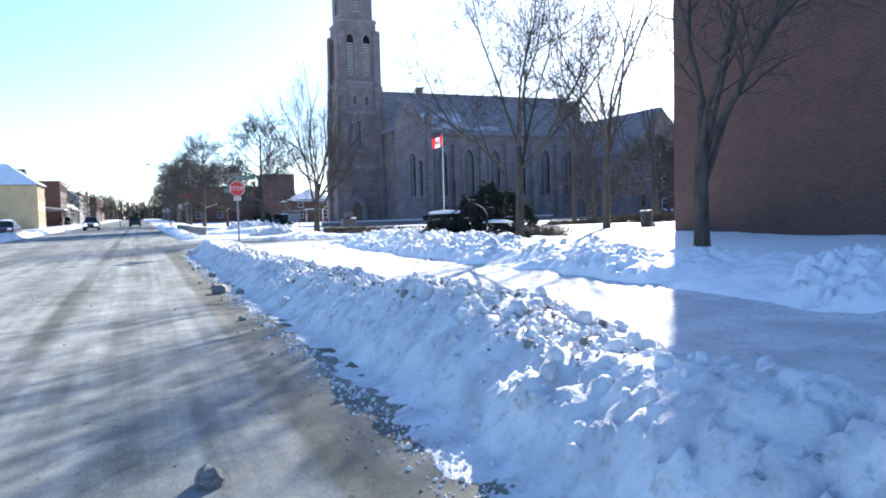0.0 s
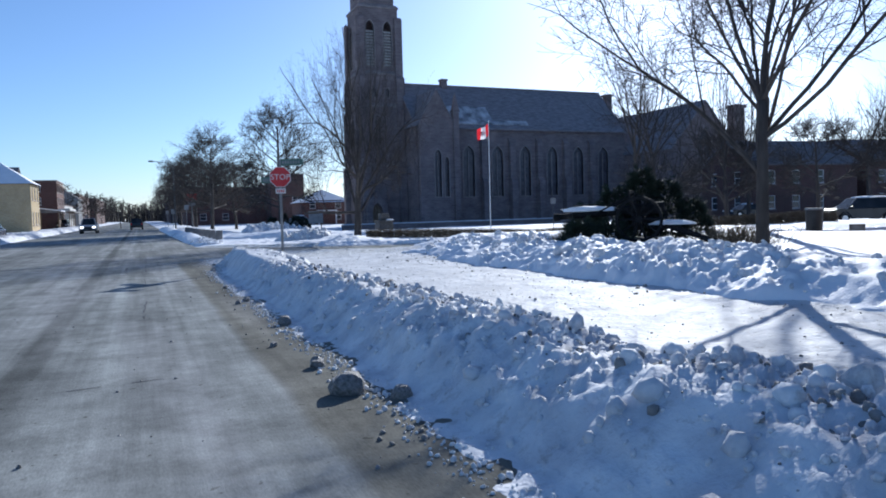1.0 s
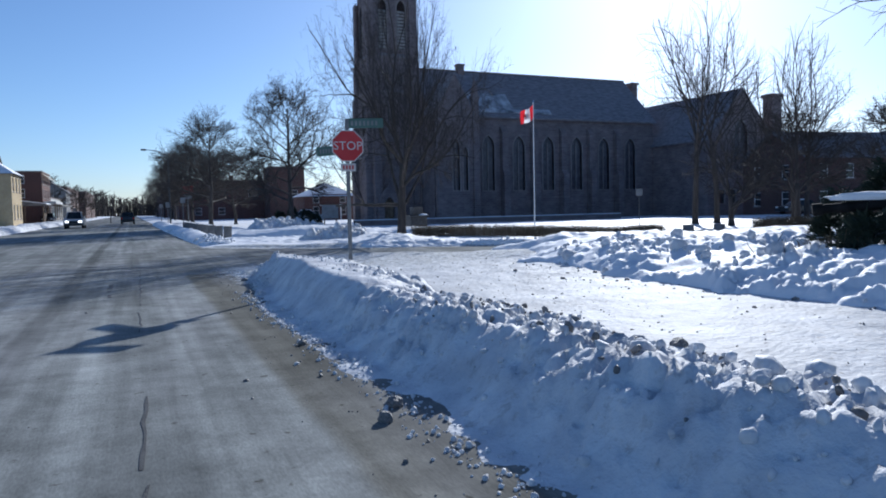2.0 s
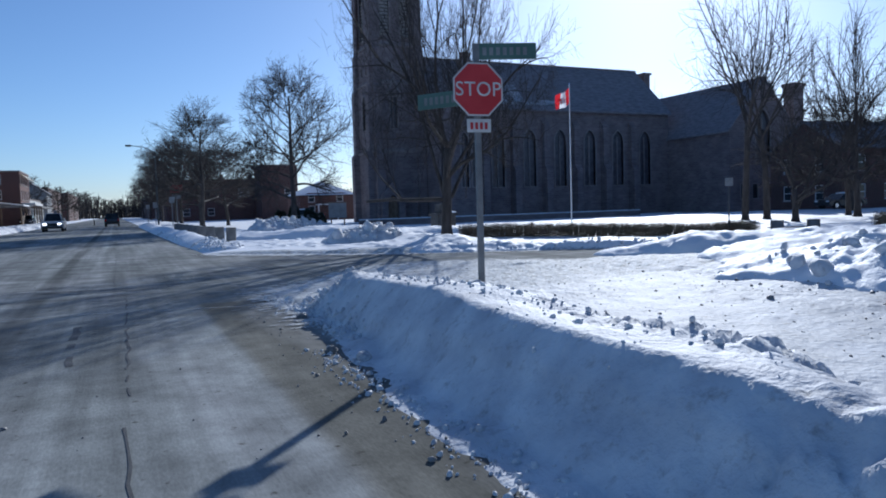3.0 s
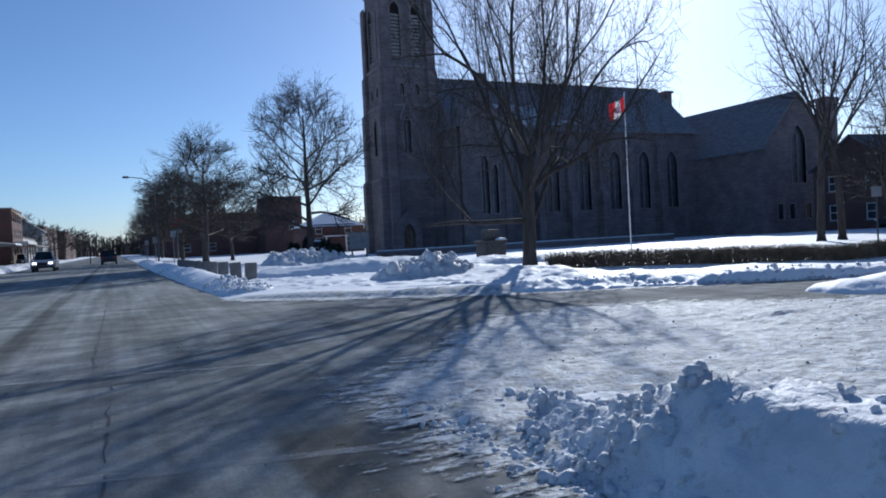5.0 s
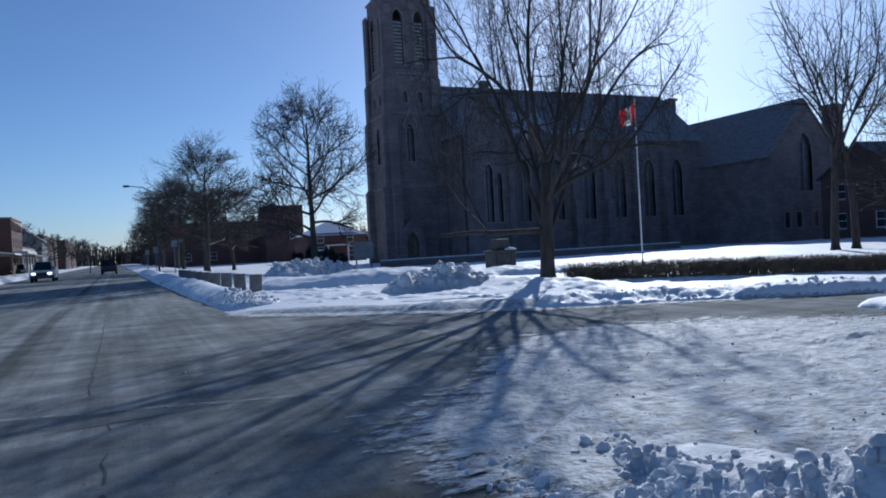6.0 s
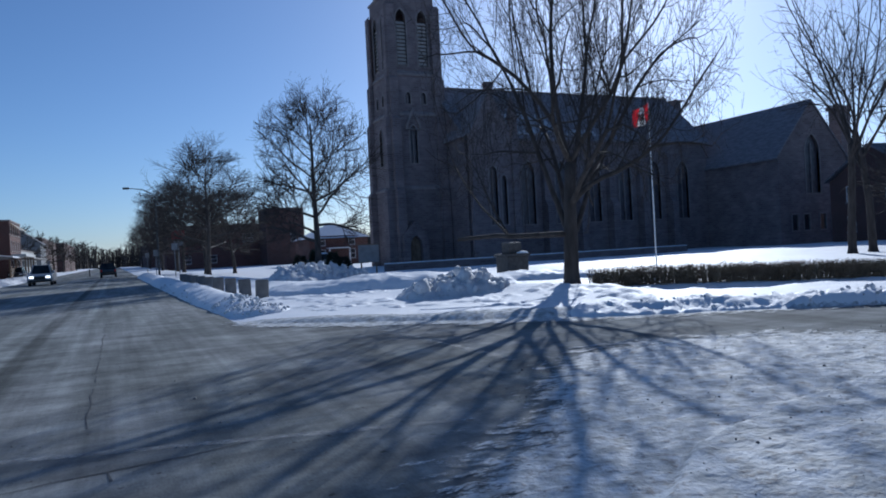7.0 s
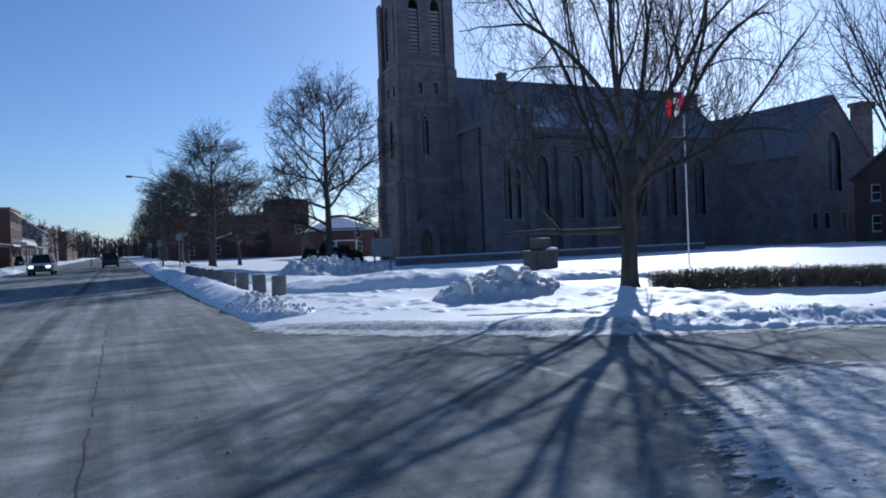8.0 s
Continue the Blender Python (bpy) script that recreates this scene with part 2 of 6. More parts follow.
def worn_mat(name):
    """Road paint of which only flakes are left."""
    m = mat(name, (0.4, 0.4, 0.39), (0.55, 0.55, 0.53), 6, 0.8, 0.1, 40)
    nt = m.node_tree
    p, out = nt.nodes["Principled BSDF"], nt.nodes["Material Output"]
    tc, n, r = nt.nodes.new("ShaderNodeTexCoord"), nt.nodes.new("ShaderNodeTexNoise"), nt.nodes.new("ShaderNodeMapRange")
    n.inputs["Scale"].default_value, n.inputs["Detail"].default_value, n.inputs["Roughness"].default_value = 2.2, 8, 0.75
    r.inputs["From Min"].default_value, r.inputs["From Max"].default_value, r.inputs["To Max"].default_value = 0.36, 0.66, 0.75
    bare, mix = nt.nodes.new("ShaderNodeBsdfTransparent"), nt.nodes.new("ShaderNodeMixShader")
    nt.links.new(tc.outputs["Object"], n.inputs["Vector"])
    nt.links.new(n.outputs["Fac"], r.inputs["Value"])
    nt.links.new(r.outputs[0], mix.inputs[0])
    nt.links.new(bare.outputs[0], mix.inputs[1])
    nt.links.new(p.outputs[0], mix.inputs[2])
    nt.links.new(mix.outputs[0], out.inputs["Surface"])
    return m


WORN_PAINT = worn_mat("worn_road_paint")
FILM = film_mat("crushed_snow_film")
ROAD = road_mat()
ICE_DIRT = mat("dirty_ice", (0.13, 0.125, 0.12), (0.3, 0.29, 0.28), 5, 0.6, 0.5, 30)
STONE = brick_mat("rough_limestone", (0.155, 0.13, 0.13), (0.26, 0.215, 0.21), (0.21, 0.178, 0.172), 3.2)
TRIM = mat("dressed_limestone", (0.2, 0.172, 0.166), (0.28, 0.245, 0.232), 1.5, 0.85, 0.2, 30)
SLATE = mat("grey_slate", (0.15, 0.142, 0.152), (0.24, 0.226, 0.24), 1.2, 0.7, 0.3, 12, stretch=(1, 1, 4))
GLASS = mat("dark_leaded_glass", (0.05, 0.047, 0.055), (0.11, 0.1, 0.11), 2, 0.3, 0.3, 15, spec=0.5)
WINDOW = mat("window_glass", (0.02, 0.025, 0.03), (0.05, 0.06, 0.07), 0.8, 0.06, 0, spec=0.7)
BARK = mat("grey_brown_bark", (0.04, 0.034, 0.03), (0.085, 0.072, 0.064), 6, 0.9, 0.8, 30, stretch=(1, 1, 0.2))
TWIG = mat("dark_twig_bark", (0.035, 0.03, 0.027), (0.07, 0.058, 0.05), 3, 0.9, 0.2, 20)
NEEDLE = mat("evergreen_needles", (0.012, 0.022, 0.014), (0.035, 0.05, 0.03), 3, 0.8, 0.3, 30)
HEDGE = mat("hedge_twigs", (0.09, 0.07, 0.045), (0.19, 0.15, 0.1), 4, 0.9, 0.3, 30)
GALV = mat("galvanised_steel", (0.15, 0.155, 0.16), (0.23, 0.235, 0.24), 4, 0.55, 0.1, 50, metal=0.4)
PALE_LOUVRE = mat("pale_louvre", (0.4, 0.37, 0.34), (0.5, 0.46, 0.42), 2, 0.85, 0.2, 20)
DARK_STEEL = mat("dark_steel", (0.05, 0.055, 0.06), (0.09, 0.095, 0.1), 4, 0.5, 0.1, 50, metal=0.5)
DARK_STONE = mat("dark_granite", (0.05, 0.047, 0.045), (0.09, 0.085, 0.08), 6, 0.6, 0.2, 60)
SIGN_GREY = mat("dull_grey_sheet", (0.16, 0.165, 0.17), (0.23, 0.235, 0.24), 3, 0.6, 0.05, 40)
DULL_RED = mat("faded_red_board", (0.16, 0.02, 0.02), (0.22, 0.03, 0.03), 2, 0.6, 0.05, 40)
TAR = mat("black_tar_seam", (0.035, 0.035, 0.036), (0.07, 0.07, 0.07), 5, 0.7, 0.2, 60)
WHITE = mat("white_paint", (0.72, 0.72, 0.7), (0.8, 0.8, 0.79), 3, 0.5, 0.05, 40)
RED = mat("red_sheeting", (0.42, 0.025, 0.03), (0.5, 0.04, 0.045), 3, 0.4, 0.02, 60, fine_mix=0.1)
SIGN_WHITE = mat("dull_white_sheeting", (0.5, 0.5, 0.48), (0.6, 0.6, 0.58), 5, 0.5, 0.03, 50)
GUN_PAINT = mat("black_gun_paint", (0.01, 0.011, 0.012), (0.022, 0.022, 0.024), 5, 0.8, 0.2, 40, spec=0.1)
THIN_SNOW = mat("thin_roof_snow", (0.16, 0.165, 0.18), (0.55, 0.57, 0.6), 0.7, 0.8, 0.2, 14, spec=0.05)
GREEN = mat("green_sheeting", (0.06, 0.12, 0.1), (0.08, 0.15, 0.125), 3, 0.4, 0.02, 60, fine_mix=0.1)
CONCRETE = mat("weathered_concrete", (0.13, 0.125, 0.12), (0.22, 0.21, 0.2), 3, 0.9, 0.4, 40)
TAN = brick_mat("buff_brick", (0.42, 0.32, 0.16), (0.5, 0.39, 0.21), (0.46, 0.4, 0.3))
REDBRICK = brick_mat("red_brick", (0.1, 0.043, 0.036), (0.145, 0.062, 0.049), (0.17, 0.135, 0.12))
DARKBRICK = brick_mat("dark_brown_brick", (0.08, 0.04, 0.034), (0.12, 0.058, 0.048), (0.13, 0.11, 0.1))
SHINGLE = mat("asphalt_shingles", (0.1, 0.1, 0.11), (0.18, 0.18, 0.19), 2, 0.9, 0.3, 20)
SIDING = mat("pale_siding", (0.5, 0.5, 0.48), (0.6, 0.6, 0.58), 1, 0.7, 0.2, 8, stretch=(0.2, 0.2, 6))
WOOD = mat("weathered_wood", (0.12, 0.085, 0.055), (0.22, 0.16, 0.11), 4, 0.8, 0.4, 30, stretch=(1, 1, 0.3))
BLACK = mat("black_plastic", (0.012, 0.012, 0.013), (0.025, 0.025, 0.027), 3, 0.5, 0.1, 40)
RUBBER = mat("black_rubber", (0.015, 0.015, 0.016), (0.03, 0.03, 0.03), 5, 0.85, 0.2, 50)
CHROME = mat("brushed_chrome", (0.6, 0.6, 0.62), (0.7, 0.7, 0.72), 5, 0.2, 0, metal=1.0)
CAR_SILVER = mat("silver_car_paint", (0.3, 0.3, 0.31), (0.36, 0.36, 0.37), 1, 0.25, 0, spec=0.6, fine_mix=0.05)
CAR_DARK = mat("dark_car_paint", (0.015, 0.016, 0.02), (0.03, 0.032, 0.038), 1, 0.2, 0, spec=0.6, fine_mix=0.05)
CAR_BLUE = mat("navy_car_paint", (0.015, 0.02, 0.045), (0.025, 0.03, 0.06), 1, 0.2, 0, spec=0.6, fine_mix=0.05)
HEADLIGHT = emit("headlight_lens", (1.0, 0.97, 0.9), 3.0)
TAIL = mat("red_lens", (0.35, 0.01, 0.01), (0.4, 0.015, 0.015), 3, 0.2, 0)
FLAG_RED = mat("red_flag_cloth", (0.6, 0.02, 0.03), (0.66, 0.03, 0.04), 3, 0.8, 0.1, 80)
def let_through(m, share=0.45):
    """Thin cloth: part of the light that falls on one side comes out at the other."""
    nt = m.node_tree
    p, out = nt.nodes["Principled BSDF"], nt.nodes["Material Output"]
    tr, mx = nt.nodes.new("ShaderNodeBsdfTranslucent"), nt.nodes.new("ShaderNodeMixShader")
    mx.inputs[0].default_value = share
    nt.links.new(p.inputs["Base Color"].links[0].from_socket, tr.inputs["Color"])
    nt.links.new(p.outputs[0], mx.inputs[1])
    nt.links.new(tr.outputs[0], mx.inputs[2])
    nt.links.new(mx.outputs[0], out.inputs["Surface"])
    return m


let_through(FLAG_RED)
FLAG_WHITE = let_through(mat("white_flag_cloth", (0.78, 0.78, 0.78), (0.82, 0.82, 0.82), 3, 0.8, 0.1, 80))


# ---- building helpers ----
def part(name, bm, material, parent=None, label=""):
    """Links a bmesh as ONE mesh object under a thing or under a part."""
    me = bpy.data.meshes.new(name)
    bm.to_mesh(me)
    bm.free()
    me.materials.append(material)
    ob = new(name, me)
    ob.parent = parent
    if label:
        ob["label"] = label
    return ob


def raw(name, verts, faces, material, parent=None, smooth=False):
    me = bpy.data.meshes.new(name)
    me.from_pydata(verts, [], faces)
    me.materials.append(material)
    if smooth:
        me.polygons.foreach_set("use_smooth", [True] * len(me.polygons))
    ob = new(name, me)
    ob.parent = parent
    return ob


def thing(name, m, label, category, group="", kind=""):
    ob = new(name)
    ob.empty_display_size = 0.3
    ob.matrix_world = m
    return tagged(ob, label, category, group, kind)


def box(bm, x0, x1, y0, y1, z0, z1, m=None, bevel=0.0):
    r = bmesh.ops.create_cube(bm, size=1.0)
    t = Matrix.Translation(((x0 + x1) / 2, (y0 + y1) / 2, (z0 + z1) / 2)) @ Matrix.Diagonal((x1 - x0, y1 - y0, z1 - z0, 1))
    bmesh.ops.transform(bm, matrix=(m @ t) if m else t, verts=r["verts"])
    if bevel:
        edges = list({e for v in r["verts"] for e in v.link_edges})
        bmesh.ops.bevel(bm, geom=edges, offset=bevel, segments=2, affect='EDGES', profile=0.5)
    return bm


def one_box(*a, **k):
    return box(bmesh.new(), *a, **k)


def cyl(bm, p0, p1, r0, r1=None, n=12):
    p0, p1 = Vector(p0), Vector(p1)
    d = p1 - p0
    m = Matrix.Translation((p0 + p1) / 2) @ d.to_track_quat('Z', 'Y').to_matrix().to_4x4()
    bmesh.ops.create_cone(bm, cap_ends=True, segments=n, radius1=r0, radius2=r0 if r1 is None else r1, depth=d.length, matrix=m)
    return bm


def slab(outline, holes, thick, m):
    """A wall: an outline in (x, z) with holes cut through it, `thick` deep along +y, placed by m."""
    bm = bmesh.new()
    for loop in [outline, *holes]:
        vs = [bm.verts.new((x, 0, z)) for x, z in loop]
        for i in range(len(vs)):
            bm.edges.new((vs[i - 1], vs[i]))
    bmesh.ops.triangle_fill(bm, use_beauty=True, edges=bm.edges[:])
    r = bmesh.ops.extrude_face_region(bm, geom=bm.faces[:])
    bmesh.ops.translate(bm, vec=(0, thick, 0), verts=[v for v in r["geom"] if isinstance(v, bmesh.types.BMVert)])
    bmesh.ops.recalc_face_normals(bm, faces=bm.faces[:])
    bmesh.ops.transform(bm, matrix=m, verts=bm.verts[:])
    return bm


def rect(x, z, w, h):
    return [(x - w / 2, z), (x + w / 2, z), (x + w / 2, z + h), (x - w / 2, z + h)]


def lancet(x, z, w, h, n=5):
    """A pointed-arch opening, sill at z, h to the point."""
    rise = w * 0.866
    pts = [(x - w / 2, z), (x + w / 2, z)]
    for i in range(n + 1):
        a = math.pi / 3 * i / n
        pts.append((x - w / 2 + w * math.cos(a), z + h - rise + w * math.sin(a)))
    for i in range(1, n + 1):
        a = math.pi / 3 * (n - i) / n
        pts.append((x + w / 2 - w * math.cos(a), z + h - rise + w * math.sin(a)))
    return pts


def prism(bm, outline, depth, m):
    """A solid from an outline in (x, z), `depth` along +y."""
    a = [bm.verts.new(m @ Vector((x, 0, z))) for x, z in outline]
    b = [bm.verts.new(m @ Vector((x, depth, z))) for x, z in outline]
    fs = [bm.faces.new(a), bm.faces.new(b[::-1])]
    for i in range(len(a)):
        fs.append(bm.faces.new((a[i - 1], b[i - 1], b[i], a[i])))
    bmesh.ops.recalc_face_normals(bm, faces=fs)
    return bm


# ---- noise on arrays ----
def lattice(ix, iy, seed):
    h = (ix.astype(np.int64) * 374761393 + iy.astype(np.int64) * 668265263 + seed * 1442695041) & 0x7FFFFFFF
    h = ((h ^ (h >> 13)) * 1274126177) & 0x7FFFFFFF
    return ((h ^ (h >> 16)) & 0xFFFFF) / 0xFFFFF


def vnoise(x, y, seed):
    ix, iy = np.floor(x), np.floor(y)
    fx, fy = x - ix, y - iy
    fx, fy = fx * fx * (3 - 2 * fx), fy * fy * (3 - 2 * fy)
    a, b = lattice(ix, iy, seed), lattice(ix + 1, iy, seed)
    c, d = lattice(ix, iy + 1, seed), lattice(ix + 1, iy + 1, seed)
    return (a * (1 - fx) + b * fx) * (1 - fy) + (c * (1 - fx) + d * fx) * fy


def fbm(x, y, size, octaves=4, seed=1):
    """Noise of about -1 to 1; size: the broadest bumps, in metres."""
    out, amp, tot, f = 0, 1.0, 0, 1 / size
    for o in range(octaves):
        out = out + amp * (vnoise(x * f, y * f, seed + o * 17) * 2 - 1)
        tot += amp
        amp, f = amp * 0.55, f * 2.03
    return out / tot * 1.5


def lumps(x, y, size, seed=1):
    """Rounded clods of about the given size, 0 to 1."""
    gx, gy = x / size, y / size
    best = np.full(np.shape(gx), 9.0)
    ix, iy = np.floor(gx), np.floor(gy)
    for dx in (-1, 0, 1):
        for dy in (-1, 0, 1):
            cx, cy = ix + dx, iy + dy
            px, py = cx + lattice(cx, cy, seed), cy + lattice(cx, cy, seed + 5)
            r = 0.35 + 0.45 * lattice(cx, cy, seed + 9)
            best = np.minimum(best, ((gx - px) ** 2 + (gy - py) ** 2) / (r * r))
    return np.sqrt(np.clip(1 - best, 0, 1))


def smooth(a, b, x):
    t = np.clip((x - a) / (b - a), 0, 1)
    return t * t * (3 - 2 * t)


# ---- the lie of the land ----
FAR_KERB = ((-50, 52.0), (2.2, 47.4), (4.3, 45.3), (6.3, 43.5), (7.4, 42.8), (10.4, 41.2), (16, 38.6), (60, 18.5), (900, -365))
NEAR_KERB = ((-50, 33.0), (2.2, 34.6), (3.5, 35.6), (6.5, 36.4), (9.4, 36.6), (12, 35.6), (16, 33.8), (60, 13.7), (900, -370))
RIGHT, LEFT = 2.25, -9.2


def line_y(line, x):
    return np.interp(x, [p[0] for p in line], [p[1] for p in line])


def land(x, y):
    """Height of the snow-covered ground, roads cut out a hand's width deep."""
    x, y = np.asarray(x, float), np.asarray(y, float)
    side_in = np.minimum(y - line_y(NEAR_KERB, x), line_y(FAR_KERB, x) - y)
    main_in = np.minimum(x - LEFT, RIGHT - x)
    inside = np.where(x > LEFT, np.maximum(main_in, np.where(x > 0, side_in, -99)), main_in)
    lawn = np.interp(y, [-10, 30, 47, 62, 92, 140, 400], [0.45, 0.45, 0.42, 0.08, -0.45, -0.3, 0.0])
    lawn = np.where(lawn > 0.12, 0.12 + (lawn - 0.12) * smooth(0.3, 4.0, -side_in), lawn)
    lawn = np.where(lawn > 0, lawn * (1 - 0.7 * smooth(9.8, 11.6, x) * smooth(37, 42, y)), lawn)
    verge = 0.04 + 0.06 * smooth(2.8, 4.5, x) + (lawn - 0.1) * smooth(7.5, 11.0, x)
    verge = verge - 0.3 * smooth(13, 25, x) * smooth(38, 43, y) * smooth(75, 58, y)
    before = (x - 11.5) * -0.233 + (y - 47.4) * -0.973
    verge = verge - 0.27 * smooth(0.4, 1.2, before) * smooth(3.0, 2.0, before) * smooth(11.6, 13.0, x) * smooth(30, 24, x)
    near_left = 0.12 + 0.1 * smooth(-10, -14, x)
    h = np.where(x < -4, near_left, verge)
    h = h + 0.06 * fbm(x, y, 6.0, 3, 3) * smooth(8, 12, np.abs(x)) + 0.05 * fbm(x, y, 1.5, 4, 5) * smooth(3.5, 5.5, np.abs(x)) * smooth(110, 90, y) * np.where((y < 36) & (x < 8), 0.2, 1.0)
    cut = smooth(np.where((y > 41) & (x > 2) & (x < 12), -1.0, -0.05), 0.2, inside)
    return h * (1 - cut) - 0.12 * cut


def land_at(x, y):
    return float(land(np.array([x]), np.array([y]))[0])


def spaced(stops):
    """Grid lines: stretches of (from, to, step)."""
    out = []
    for a, b, s in stops:
        n = max(1, int(round((b - a) / s)))
        out += [a + (b - a) * i / n for i in range(n)]
    return np.array(out + [stops[-1][1]])


def sheet(name, gx, gy, height, material, keep=None, parent=None, flat=False):
    X, Y = np.meshgrid(gx, gy)
    Z = height(X, Y)
    n, w = X.shape
    idx = np.arange(n * w).reshape(n, w)
    quads = np.stack([idx[:-1, :-1], idx[:-1, 1:], idx[1:, 1:], idx[1:, :-1]], -1).reshape(-1, 4)
    if keep is not None:
        k = keep(X, Y).ravel()
        quads = quads[k[quads].any(axis=1)]
    used = np.unique(quads)
    back = np.zeros(n * w, int)
    back[used] = np.arange(len(used))
    v = np.stack([X.ravel(), Y.ravel(), Z.ravel()], -1)[used]
    return raw(name, v.tolist(), back[quads].tolist(), material, parent, smooth=not flat)


ground = sheet("ground", spaced([(-2500, -300, 300), (-300, -60, 20), (-60, -14, 2), (-14, -8, 0.4), (-8, 1.5, 1.2), (1.5, 12, 0.2), (12, 40, 0.8), (40, 120, 4), (120, 400, 40), (400, 2500, 300)]),
               spaced([(-600, -40, 40), (-40, -4, 2), (-4, 26, 0.8), (26, 62, 0.25), (62, 100, 0.7), (100, 220, 4), (220, 600, 40), (600, 3500, 290)]), land, SNOW)
tagged(ground, "deep fresh snow covering lawns and verges", "ground", kind="structure")

road_outline = [(LEFT - 0.3, -80), (RIGHT + 0.3, -80), (RIGHT + 0.3, 34.2)] + [(x, y - 0.4) for x, y in NEAR_KERB[2:-1]] + \
    [(x, y + 0.4) for x, y in FAR_KERB[-2:1:-1]] + [(RIGHT + 0.3, 47.6), (RIGHT + 0.3, 1500), (LEFT - 0.3, 1500)]
bm = bmesh.new()
vs = [bm.verts.new((x, y, 0)) for x, y in road_outline]
for i in range(len(vs)):
    bm.edges.new((vs[i - 1], vs[i]))
bmesh.ops.triangle_fill(bm, use_beauty=True, edges=bm.edges[:])
bmesh.ops.recalc_face_normals(bm, faces=bm.faces[:])
if bm.faces[0].normal.z < 0:
    bmesh.ops.reverse_faces(bm, faces=bm.faces[:])
road = tagged(part("road", bm, ROAD), "salt-dusted grey asphalt street with wheel tracks", "road", kind="structure")


def seam(line, width, seed):
    """A tarred crack: a thin uneven ribbon along a line."""
    rnd = random.Random(seed)
    bm = bmesh.new()
    pts = []
    for (x0, y0), (x1, y1) in zip(line[:-1], line[1:]):
        n = max(2, int(math.hypot(x1 - x0, y1 - y0) / 0.25))
        pts += [(x0 + (x1 - x0) * i / n + rnd.gauss(0, 0.012), y0 + (y1 - y0) * i / n + rnd.gauss(0, 0.012)) for i in range(n)]
    prev = None
    for i in range(len(pts) - 1):
        d = Vector((pts[i + 1][0] - pts[i][0], pts[i + 1][1] - pts[i][1], 0)).normalized()
        w = width * rnd.uniform(0.35, 1.0)
        c = Vector((*pts[i], 0.004))
        n = Vector((-d.y, d.x, 0)) * w
        cur = (bm.verts.new(c - n), bm.verts.new(c + n))
        if prev:
            bm.faces.new((prev[0], cur[0], cur[1], prev[1]))
        prev = cur if rnd.random() > 0.22 else None
    return part("road_seam", bm, TAR, road)


for i, (ln, w) in enumerate((([(0.02, 29.5), (0.05, 33), (0.1, 38)], 0.013), ([(-0.1, 39), (-0.05, 52)], 0.011), ([(-0.47, 30.9), (-0.49, 33.9)], 0.05), ([(-0.02, 26.5), (0.0, 29.2)], 0.012), ([(-6, 16.4), (-2, 16.2), (1.1, 16.6)], 0.012),
                             ([(-7, 37.5), (-1, 37.3), (1.6, 37.8)], 0.012), ([(-0.06, 21), (0.0, 24)], 0.016), ([(-8, 56.5), (2, 56.3)], 0.02))):
    seam(ln, w, i)


def worn_line(line, width, seed):
    """A road marking worn down to faint flakes."""
    bm = bmesh.new()
    rnd = random.Random(seed)
    for (x0, y0), (x1, y1) in zip(line[:-1], line[1:]):
        a, b = Vector((x0, y0, 0.005)), Vector((x1, y1, 0.005))
        n = max(3, int((b - a).length / 0.3))
        side = Vector((a.y - b.y, b.x - a.x, 0)).normalized() * width / 2
        rows = []
        for i in range(n + 1):
            c, o = a.lerp(b, i / n), rnd.uniform(0.8, 1.15)
            rows.append((bm.verts.new(c - side * o), bm.verts.new(c + side * o)))
        for p, q in zip(rows[:-1], rows[1:]):
            bm.faces.new((p[0], q[0], q[1], p[1]))
    bmesh.ops.recalc_face_normals(bm, faces=bm.faces[:])
    return part("worn_line", bm, WORN_PAINT, road, "faint worn white road marking")


for i, (ln, w) in enumerate((([(-6, 35.3), (-0.6, 34.57), (2.04, 34.0)], 0.13), ([(-3.4, 38.9), (-0.8, 38.3), (2.76, 37.3)], 0.12), ([(4.36, 44.4), (4.52, 41.7), (4.5, 39.6)], 0.12), ([(-7, 33.3), (-2.4, 32.8)], 0.1))):
    worn_line(ln, w, i)


# ---- thin trodden snow over the walk and the mouth of the side street ----
def trodden(X, Y):
    """The cleared walk between the two banks."""
    c = np.minimum.reduce([smooth(3.0, 3.6, X), smooth(9.6, 8.2, X), smooth(34.4, 31.5, Y)])
    z = np.maximum(land(X, Y), -0.02) + 0.06 * (c - 0.3) + 0.014 * fbm(X, Y, 1.4, 5, 71) + 0.012 * fbm(X, Y, 0.22, 3, 72) + 0.02 * lumps(X, Y, 0.2, 73) * (fbm(X, Y, 2.5, 2, 75) > 0.25)
    return np.where(c > 0.01, z, -0.2)


def driven_cover(X, Y):
    """How much of the road the crushed snow hides in the mouth of the side street."""
    edge = np.interp(X, [1.0, 2.0, 3.2, 4.3, 5.6, 7.0, 8.5, 10, 16, 40], [35.4, 36.4, 37.6, 39.0, 40.2, 40.1, 39.4, 37.9, 35.1, 24.0])
    c = np.minimum(smooth(0.9, -2.0, Y - edge), smooth(0.9, 3.0, X)) * smooth(30.0, 32.5, Y)
    return np.maximum(c, 0.9 * smooth(-0.1, 0.5, line_y(NEAR_KERB, X) - Y) * smooth(2.0, 2.6, X) * smooth(30.0, 32.5, Y))


